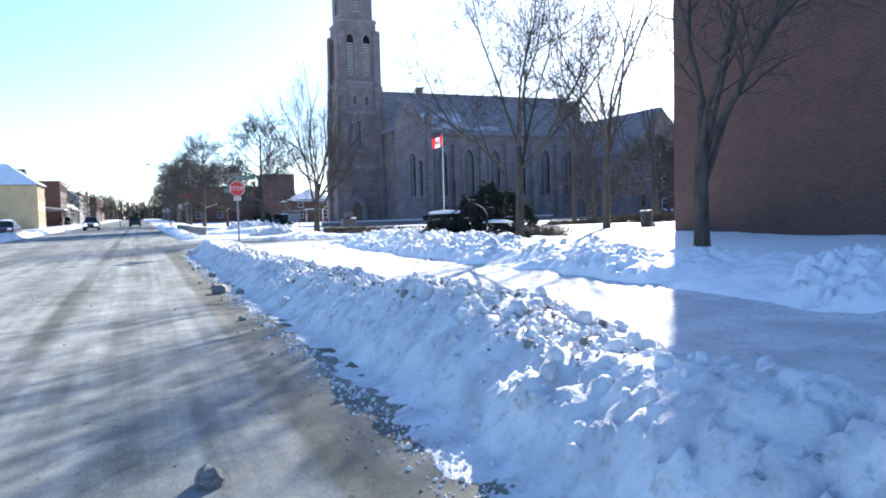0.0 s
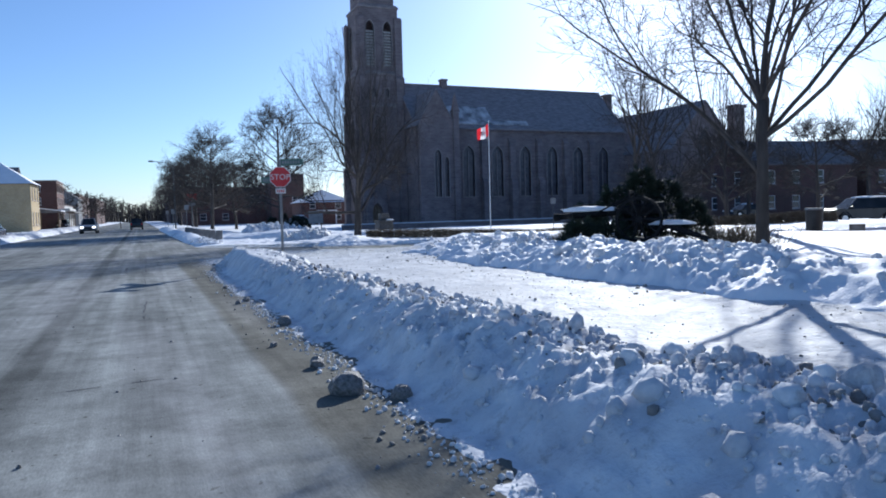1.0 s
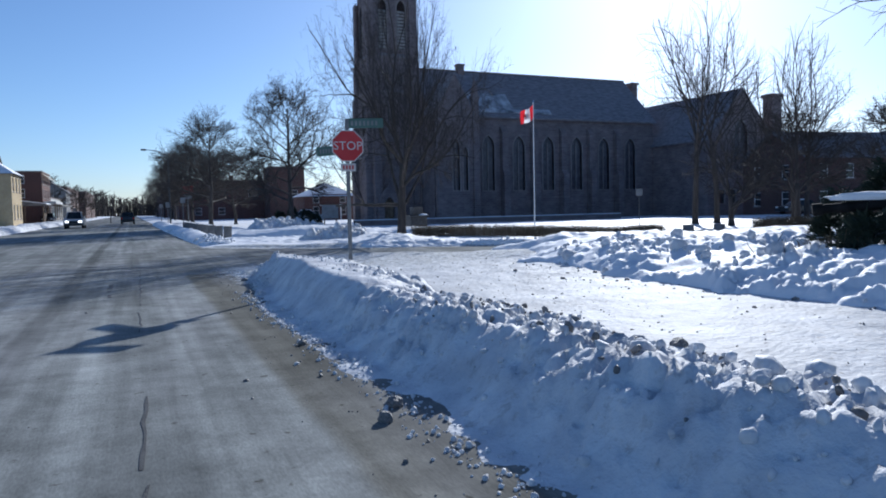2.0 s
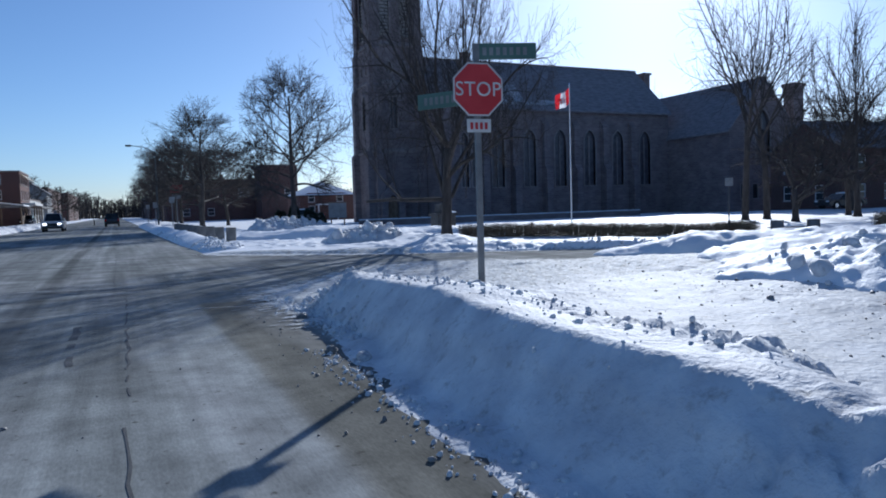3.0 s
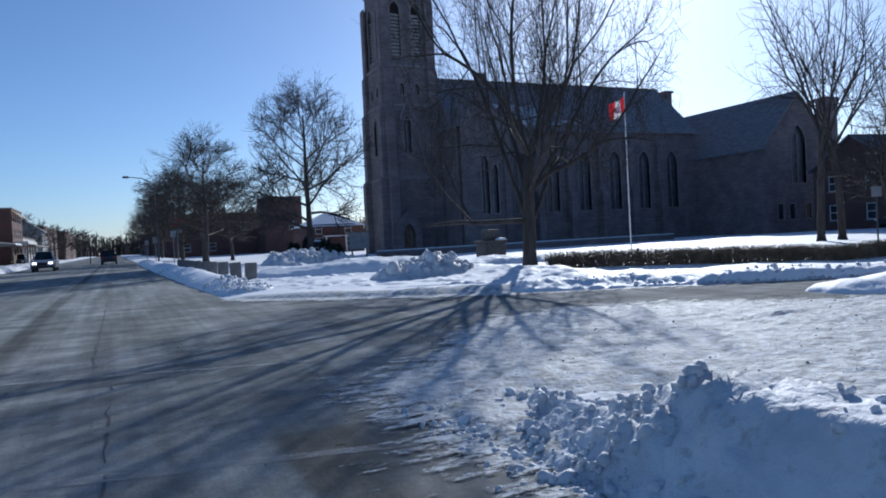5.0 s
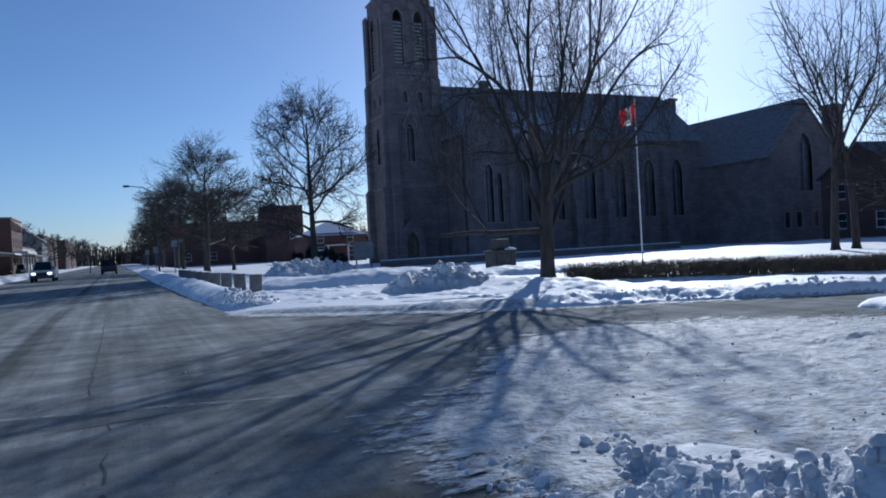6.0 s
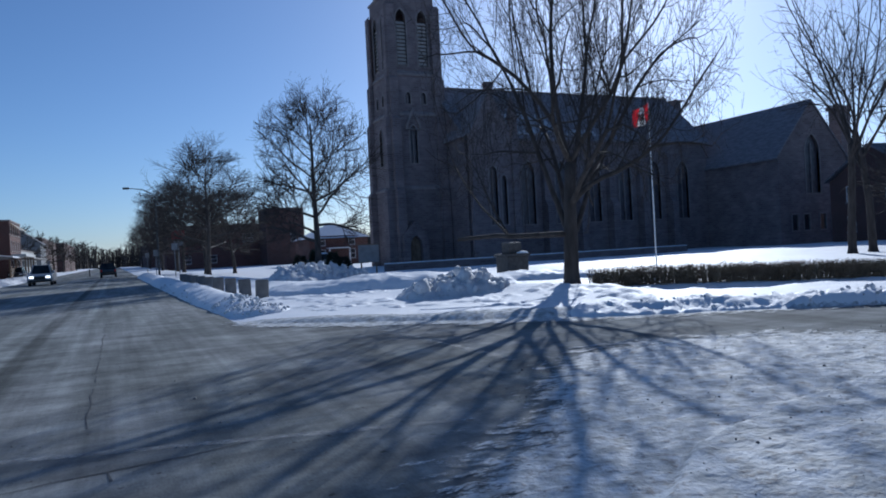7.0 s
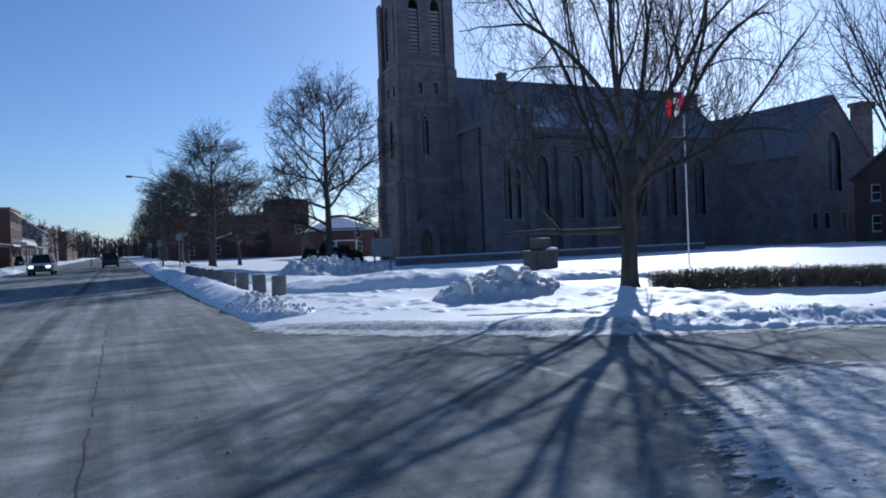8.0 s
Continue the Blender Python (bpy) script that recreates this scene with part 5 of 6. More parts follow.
def letters(text, size, m, material, parent, name="lettering", spread=1.0):
    cu = bpy.data.curves.new(name, 'FONT')
    cu.body, cu.size, cu.align_x, cu.align_y, cu.extrude = text, size, 'CENTER', 'CENTER', 0.001
    cu.space_character = spread
    tmp = new("tmp", cu)
    me = bpy.data.meshes.new_from_object(tmp.evaluated_get(bpy.context.evaluated_depsgraph_get()))
    bpy.data.objects.remove(tmp)
    me.materials.clear()
    me.materials.append(material)
    ob = new(name, me)
    ob.parent = parent
    ob.matrix_basis = m
    return ob


SX, SY = 3.94, 31.36
stop = thing("stop_sign", pose(SX, SY, 0.1, 0, 0, -6), "red octagonal stop sign on a steel post with street name blades", "stop sign")
part("post", box(bmesh.new(), -0.038, 0.038, -0.025, 0.025, -0.3, 3.12, None, 0.01), GALV, stop)
bm = bmesh.new()
prism(bm, [(x, z + 2.58) for x, z in octagon(0.335)], 0.006, at(0, -0.05))
plate = part("sign_plate", bm, SIGN_WHITE, stop, "white border of the stop sign")
bm = bmesh.new()
prism(bm, [(x, z + 2.58) for x, z in octagon(0.314)], 0.003, at(0, -0.0535))
part("sign_face", bm, RED, plate, "red stop sign face")
letters("STOP", 0.235, pose(0, -0.0555, 2.575, 90), SIGN_WHITE, plate, spread=1.04)
tab = part("tab", one_box(-0.15, 0.15, -0.05, -0.044, 2.08, 2.235), SIGN_WHITE, stop, "small white plate under the octagon")
bm = bmesh.new()
for i in range(4):
    box(bm, -0.11 + i * 0.06, -0.075 + i * 0.06, -0.053, -0.0505, 2.115, 2.195)
part("lettering", bm, RED, tab)
for rz, z, x0, x1 in ((-14, 2.93, -0.02, 0.72), (-52, 2.42, -0.85, -0.1)):
    m = pose(0, 0, 0, 0, 0, rz)
    bl = part("name_blade", box(bmesh.new(), x0, x1, -0.008, 0.008, z, z + 0.19, m, 0.004), GREEN, stop, "green street name blade")
    bm = bmesh.new()
    for i in range(7):
        box(bm, x0 + 0.1 + i * 0.08, x0 + 0.145 + i * 0.08, -0.0105, -0.0085, z + 0.05, z + 0.14, m)
    part("lettering", bm, SIGN_GREY, bl)

# low concrete posts beside the street
POSTS = [(4.39, 55.05), (4.16, 56.86), (4.05, 59.4), (3.9, 61.6), (3.8, 63.9), (3.75, 66.4), (3.7, 69.1), (3.7, 72.0), (3.7, 75.0)]
first = None
for i, (x, y) in enumerate(POSTS):
    m = pose(x, y, 0.28, 0, (1.5, -2, 0.6, 2)[i % 4], -4)
    if first is None:
        first = tagged(part("concrete_post", one_box(-0.2, 0.2, -0.09, 0.09, -0.4, 0.42, bevel=0.025), CONCRETE), "squat weathered concrete guard post standing in snow", "post", "row of concrete posts")
        first.matrix_world = m
    else:
        copy_thing(first, m)

# flagpole
fp = thing("flagpole", pose(26.7, 62.3, land_at(26.7, 62.3)), "slender white flagpole flying a red and white flag", "flagpole")
part("pole", cyl(bmesh.new(), (0, 0, -0.3), (0, 0, 9.0), 0.042, 0.026, 12), WHITE, fp)
part("finial", cyl(bmesh.new(), (0, 0, 9.0), (0, 0, 9.15), 0.07, 0.03, 12), CHROME, fp)


def cloth(u0, u1, material, name, parent):
    bm = bmesh.new()
    n, k = 8, 10
    g = [[None] * (k + 1) for _ in range(n + 1)]
    for i in range(n + 1):
        for j in range(k + 1):
            u, v = u0 + (u1 - u0) * i / n, j / k
            s = u * 1.15
            g[i][j] = bm.verts.new((-s * 0.86, 0.12 * math.sin(u * 7 + v * 2) * (0.3 + u), 8.85 - v * 0.95 - s * 0.55 - 0.1 * math.sin(u * 5)))
    for i in range(n):
        for j in range(k):
            bm.faces.new((g[i][j], g[i + 1][j], g[i + 1][j + 1], g[i][j + 1]))
    return part(name, bm, material, parent)


flag = cloth(0, 0.27, FLAG_RED, "flag", fp)
mid_band = cloth(0.27, 0.73, FLAG_WHITE, "middle_band", flag)
cloth(0.73, 1.0, FLAG_RED, "outer_band", flag)
for off in (-0.075, 0.075):
    bm = bmesh.new()
    lobes = [(0, 0.3), (0.08, 0.16), (0.2, 0.2), (0.15, 0.06), (0.3, 0.02), (0.14, -0.1), (0.03, -0.12), (0.03, -0.3), (-0.03, -0.3), (-0.03, -0.12), (-0.14, -0.1), (-0.3, 0.02), (-0.15, 0.06), (-0.2, 0.2), (-0.08, 0.16)]
    prism(bm, [(x * 0.9, z * 0.9) for x, z in lobes], 0.004, pose(-0.58, off, 7.98, 0, 25, 0))
    part("emblem", bm, FLAG_RED, mid_band, "red leaf shape")


# ---- hedges ----
def twig_hedge(name, p0, p1, width, h, seed, label, n):
    rnd = random.Random(seed)
    d = Vector((p1[0] - p0[0], p1[1] - p0[1], 0))
    side = Vector((-d.y, d.x, 0)).normalized()
    fs = np.linspace(0, 1, 40)
    zs = land(p0[0] + d.x * fs, p0[1] + d.y * fs)
    segs = []
    for i in range(n):
        f = rnd.random()
        b = Vector((p0[0], p0[1], 0)) + d * f + side * rnd.uniform(-width / 2, width / 2)
        b.z = float(np.interp(f, fs, zs)) - 0.03
        q = b + Vector((rnd.gauss(0, 0.07), rnd.gauss(0, 0.07), h * rnd.uniform(0.7, 1.08)))
        mid = b.lerp(q, 0.5) + Vector((rnd.gauss(0, 0.03), rnd.gauss(0, 0.03), 0))
        segs += [(b, mid, 0.008, 0.006, 0), (mid, q, 0.006, 0.003, 0)]
        for _ in range(3):
            s = b.lerp(q, rnd.uniform(0.3, 0.95))
            segs.append((s, s + Vector((rnd.gauss(0, 0.1), rnd.gauss(0, 0.1), rnd.uniform(-0.02, 0.1))), 0.006, 0.004, 0))
    V, F = tubes(segs, 3)
    return tagged(raw(name, V, F, HEDGE), label, "hedge", kind="stuff")


twig_hedge("hedge", (11.5, 47.4), (23.2, 44.6), 0.8, 0.52, 3, "low clipped bare hedge along the snowy lawn", 3600)
twig_hedge("hedge", (24.8, 40.6), (34.0, 36.2), 0.9, 0.6, 4, "low clipped bare hedge past the park bench", 3500)


# ---- evergreen juniper with snow on its boughs, and a bare shrub ----
def boughs(seed, n, spread, h, wide):
    rnd = random.Random(seed)
    V, F = [], []
    for i in range(n):
        a, t = rnd.random() * 6.283, rnd.random()
        r = spread * (1 - t) ** 0.7 * (0.55 + 0.45 * rnd.random()) + 0.12
        c = Vector((math.cos(a) * r * wide, math.sin(a) * r, 0.1 + h * t + rnd.gauss(0, 0.08)))
        out = Vector((math.cos(a), math.sin(a), rnd.uniform(-0.1, 0.9))).normalized()
        for _ in range(5):
            d = (out + Vector((rnd.gauss(0, 0.4), rnd.gauss(0, 0.4), rnd.gauss(0, 0.3)))).normalized() * rnd.uniform(0.12, 0.3)
            s = d.orthogonal().normalized() * 0.022
            w = d.cross(s).normalized() * 0.022
            b = len(V)
            V += [c - s, c + s, c + w, c + d]
            F += [(b, b + 1, b + 3), (b + 1, b + 2, b + 3), (b + 2, b, b + 3)]
    return V, F


def pad(bm, c, a, b, h, seed):
    """A pad of snow lying on a bough."""
    r = bmesh.ops.create_icosphere(bm, subdivisions=3, radius=1.0)
    for v in r["verts"]:
        k = 1 + 0.25 * noise.noise(v.co * 2.2 + Vector((seed, 0, 0)))
        v.co = Vector((v.co.x * a * k, v.co.y * b * k, max(v.co.z, -0.35) * h * k)) + Vector(c)
    return bm


def shrub(x, y, label, seed, n, wide, tall):
    bush = thing("bare_shrub", pose(x, y, land_at(x, y)), label, "shrub", "low shrubs round the memorial gun")
    rnd = random.Random(seed)
    V, F = [], []
    for i in range(n):
        a, o = rnd.random() * 6.28, rnd.uniform(0.2, 1.25)
        d = Vector((math.cos(a) * math.sin(o), math.sin(a) * math.sin(o), math.cos(o)))
        p = Vector((rnd.gauss(0, 0.35 * wide), rnd.gauss(0, 0.25 * wide), -0.05))
        q = p + d * rnd.uniform(0.5, 1.0) * tall
        e = q + (d + Vector((rnd.gauss(0, 0.5), rnd.gauss(0, 0.5), rnd.gauss(0, 0.3)))) * 0.3 * tall
        tube(V, F, [(p, 0.008), (q, 0.006), (e, 0.003)], 3)
    tagged(raw("twig_mass", V, F, HEDGE, bush), kind="stuff")


def evergreen(x, y, seed, lobes, label):
    bush = thing("evergreen_shrub", pose(x, y, land_at(x, y)), label, "shrub", "low shrubs round the memorial gun")
    for i, (dx, dy, n, sp, h) in enumerate(lobes):
        fo = raw("foliage", *boughs(seed + i, n, sp, h, 1.0), NEEDLE, bush)
        fo.location = (dx, dy, 0)
    return bush


# an old field gun on a plinth, half buried
GUN = pose(11.9, 24.3, land_at(11.9, 24.3) - 0.42, 0, 0, -44)
gun = thing("field_gun", GUN, "old field gun on a stone plinth, snow on its barrel", "memorial gun")
part("plinth", box(one_box(-0.75, 0.65, -0.7, 0.7, -0.3, 0.5, bevel=0.03), -0.68, 0.58, -0.63, 0.63, 0.5, 0.62), DARK_STONE, gun)
part("gun_shield", box(bmesh.new(), -0.05, 0.0, -0.68, 0.68, 0.0, 1.05, pose(-0.1, 0, 0.8, 0, -8), 0.012), GUN_PAINT, gun, "dark steel shield")
bm = cyl(bmesh.new(), (-2.25, 0, 1.18), (-0.4, 0, 1.32), 0.075, 0.1, 16)
cyl(bm, (-0.5, 0, 1.31), (0.55, 0, 1.39), 0.13, 0.15, 16)
barrel = part("barrel", cyl(bm, (-2.3, 0, 1.175), (-2.15, 0, 1.187), 0.1, 0.1, 16), GUN_PAINT, gun, "long dark steel barrel")
part("barrel_snow", pad(bmesh.new(), (-1.35, 0, 1.36), 0.75, 0.14, 0.1, 4.0), SNOW, barrel, "snow lying along the barrel")
for sy in (-1, 1):
    bm = bmesh.new()
    ring = 28
    for i in range(ring):
        a0, a1 = 6.28318 * i / ring, 6.28318 * (i + 1) / ring
        q = [(math.cos(a) * r, y, 1.1 + math.sin(a) * r) for a in (a0, a1) for r in (0.5, 0.57) for y in (sy * 0.85 - 0.04, sy * 0.85 + 0.04)]
        v = [bm.verts.new(p) for p in q]
        for fc in ((0, 1, 5, 4), (2, 6, 7, 3), (0, 4, 6, 2), (1, 3, 7, 5)):
            bm.faces.new([v[k] for k in fc])
    bmesh.ops.remove_doubles(bm, verts=bm.verts[:], dist=0.0005)
    bmesh.ops.recalc_face_normals(bm, faces=bm.faces[:])
    w = part("wheel", bm, GUN_PAINT, gun)
    for i in range(10):
        a = 6.28318 * i / 10
        part("spoke", cyl(bmesh.new(), (0, sy * 0.85, 1.1), (math.cos(a) * 0.51, sy * 0.85, 1.1 + math.sin(a) * 0.51), 0.022, n=6), GUN_PAINT, w)
    part("hub", cyl(bmesh.new(), (0, sy * 0.75, 1.1), (0, sy * 0.95, 1.1), 0.09, n=14), GUN_PAINT, w)
    part("trail", cyl(bmesh.new(), (0.1, sy * 0.25, 1.1), (2.2, sy * 0.55, 0.35), 0.06, 0.05, 8), GUN_PAINT, gun)
    part("stay", cyl(bmesh.new(), (-0.15, sy * 0.5, 1.75), (-1.2, sy * 0.3, 1.24), 0.022, n=6), GUN_PAINT, gun)
part("axle", cyl(bmesh.new(), (0, -0.85, 1.1), (0, 0.85, 1.1), 0.06, n=10), GUN_PAINT, gun)
part("breech_snow", pad(bmesh.new(), (0.75, -0.3, 0.98), 0.55, 0.16, 0.09, 9.0), SNOW, gun, "snow lying on the gun's trail")
evergreen(12.9, 25.6, 5, ((0, 0, 700, 0.5, 1.9), (-0.7, 0.3, 500, 0.5, 1.4), (0.7, -0.2, 600, 0.55, 1.6), (1.3, -0.6, 400, 0.45, 1.0), (-1.3, 0.8, 350, 0.4, 0.9)), "dark irregular evergreen shrub behind the memorial gun")
evergreen(10.4, 24.9, 25, ((0, 0, 350, 0.5, 0.55), (0.6, -0.5, 300, 0.45, 0.5)), "low dark evergreen shrub in front of the memorial gun")
shrub(10.5, 25.6, "low brown bare shrub poking through snow", 77, 420, 1.3, 0.45)
shrub(14.3, 23.6, "low brown bare shrub poking through snow", 78, 520, 1.5, 0.5)
shrub(10.95, 19.3, "ring of dead brown stems round a tree's foot", 79, 160, 0.8, 0.16)


# ---- ploughed lumps on the gutter and the bank ----
def chunk_mesh(name, seed, material, sub=2):
    bm = bmesh.new()
    bmesh.ops.create_icosphere(bm, subdivisions=sub, radius=1.0)
    for v in bm.verts:
        k = 1 + 0.35 * noise.noise(v.co * 1.4 + Vector((seed * 3.1, 0, 0))) + 0.15 * noise.noise(v.co * 4 + Vector((0, seed, 0)))
        v.co = Vector((v.co.x * k, v.co.y * k, max(v.co.z, -0.5) * k * 0.8))
    return part(name, bm, material)


LUMPS = ((1.5, 15.1, 0.16, 1), (1.5, 16.25, 0.09, 1), (1.85, 14.75, 0.09, 1), (1.3, 17.6, 0.05, 1), (1.72, 19.2, 0.11, 1), (1.62, 22.3, 0.07, 1), (1.45, 22.0, 0.06, 1),
         (1.4, 11.0, 0.06, 1), (2.0, 18.3, 0.1, 0), (2.1, 18.0, 0.09, 0), (1.55, 25.0, 0.05, 1), (0.35, 4.4, 0.1, 1), (1.75, 30.2, 0.06, 1), (1.9, 29.7, 0.08, 0), (2.0, 32.4, 0.07, 1), (4.4, 22.5, 0.1, 1))
for i, (x, y, r, dirty) in enumerate(LUMPS):
    c = chunk_mesh("snow_lump", i, ICE_DIRT if dirty else PLOWED)
    c.matrix_world = Matrix.LocRotScale((x, y, r * 0.36 + max(0.0, land_at(x, y))), Euler((0, 0, i * 1.3)), (r, r * 0.85, r))
    tagged(c, "grey gritty ice lump lying in the gutter" if dirty else "rounded lump of ploughed snow on the gutter", "snow lump", "loose lumps of snow")
# larger clods thrown up on the bank's broad top
rnd = random.Random(17)
clods = [tagged(chunk_mesh("snow_lump", 40 + i, PLOWED), "rough clod of ploughed snow lying on the bank", "snow lump", "clods on the kerb bank") for i in range(4)]
for i in range(110):
    y = rnd.uniform(5.5, 21.5)
    x = float(np.interp(y, [6, 14, 21], [3.35, 3.3, 3.15])) + rnd.gauss(0, 0.48)
    r = min(0.16, 0.045 + rnd.expovariate(22))
    z = float(BANK_TOP["snow_bank_kerb"](np.array([x]), np.array([y]))[0])
    m = Matrix.LocRotScale((x, y, max(0, z) + 0.3 * r), Euler((rnd.uniform(-0.5, 0.5), rnd.uniform(-0.5, 0.5), rnd.random() * 6)), (r, r * rnd.uniform(0.65, 1), r * rnd.uniform(0.75, 1.1)))
    if i < 4:
        clods[i].matrix_world = m
    else:
        copy_thing(clods[i % 4], m)
# countless crumbs along the bank's foot and crest, and broken blocks on the piles
def crumbs(name, places, material, label, seed):
    """places: (x, y, z, size)."""
    rnd = random.Random(seed)
    bm = bmesh.new()
    bmesh.ops.create_icosphere(bm, subdivisions=1, radius=1.0)
    bv = [v.co.copy() for v in bm.verts]
    bm.verts.index_update()
    bf = [tuple(v.index for v in f.verts) for f in bm.faces]
    bm.free()
    V, F = [], []
    for x, y, z, r in places:
        m = Matrix.LocRotScale((x, y, z), Euler((rnd.random() * 6, rnd.random() * 6, rnd.random() * 6)), (r * rnd.uniform(0.6, 1.4), r * rnd.uniform(0.6, 1.3), r * rnd.uniform(0.5, 1.0)))
        o = len(V)
        V += [m @ (v * rnd.uniform(0.75, 1.2)) for v in bv]
        F += [tuple(o + i for i in f) for f in bf]
    return tagged(raw(name, V, F, material, smooth=True), label, "snow", kind="stuff")


def strewn(n, seed, bank_name, xs, ys, size):
    rnd = random.Random(seed)
    X = np.array([rnd.gauss(*xs) for _ in range(n)])
    Y = np.array([rnd.uniform(*ys) for _ in range(n)])
    Z = np.maximum(BANK_TOP[bank_name](X, Y), 0.0)
    G = np.maximum(land(X, Y), 0.0)
    rows = []
    for x, y, z, g in zip(X.tolist(), Y.tolist(), Z.tolist(), G.tolist()):
        r = size * min(2.2, 0.4 + rnd.expovariate(1.8))
        if z > g + 0.03 or bank_name == "snow_bank_kerb":
            rows.append((x, y, z + 0.25 * r, r))
    return rows


crumbs("snow_crumbs", strewn(200, 91, "snow_bank_kerb", (1.5, 0.16), (1, 33.5), 0.012) + strewn(1300, 92, "snow_bank_kerb", (3.2, 0.3), (4, 25), 0.022), ICE_DIRT, "scattered gritty crumbs of ice along the bank", 1)
crumbs("snow_clods", strewn(2400, 93, "snow_bank_kerb", (3.05, 0.42), (4, 25), 0.022) + strewn(2700, 94, "snow_bank_kerb", (1.7, 0.1), (2, 30.5), 0.013) + strewn(700, 97, "snow_bank_kerb", (2.15, 0.09), (30.5, 34.6), 0.018) + strewn(500, 86, "snow_bank_kerb", (2.55, 0.25), (32.6, 34.8), 0.026) + strewn(420, 98, "snow_bank_kerb", (3.1, 0.3), (26, 32.2), 0.015) + strewn(1500, 99, "snow_bank_kerb", (3.3, 0.5), (3, 22), 0.042) + strewn(260, 90, "snow_bank_heap", (10.8, 1.2), (70.4, 74.2), 0.13) + strewn(420, 88, "snow_bank_posts", (3.2, 0.5), (48.6, 53.0), 0.035) + strewn(300, 87, "snow_bank_posts", (2.3, 0.2), (49, 75), 0.03) + strewn(260, 89, "snow_bank_lawn", (9.2, 0.7), (14, 32), 0.07)
       + strewn(200, 95, "snow_bank_pile", (8.6, 1.0), (47.6, 51.5), 0.11) + strewn(700, 96, "snow_bank_hedge", (14, 3.5), (37, 43.5), 0.03), PLOWED, "broken clods of ploughed snow on the banks", 2)


def specks(n, seed, xs, ys, height, size):
    """Bits of grit and dirty ice lying about on a snow surface."""
    rnd = random.Random(seed)
    X = np.array([rnd.uniform(*xs) for _ in range(n)])
    Y = np.array([rnd.uniform(*ys) for _ in range(n)])
    Z = height(X, Y)
    return [(x, y, z, size * min(2.6, 0.4 + rnd.expovariate(1.6))) for x, y, z in zip(X.tolist(), Y.tolist(), Z.tolist()) if z > -0.02]


crumbs("ice_specks", specks(900, 101, (4.2, 8.4), (10, 33), trodden, 0.01) + specks(60, 103, (6.6, 8.2), (18, 33.5), trodden, 0.026) + specks(900, 102, (3.0, 10.5), (32.5, 39.5), driven, 0.006) + specks(260, 104, (-2.5, 1.6), (8, 44), lambda X, Y: X * 0, 0.009),
       ICE_DIRT, "scattered specks of dirty ice on trodden snow and asphalt", 3)


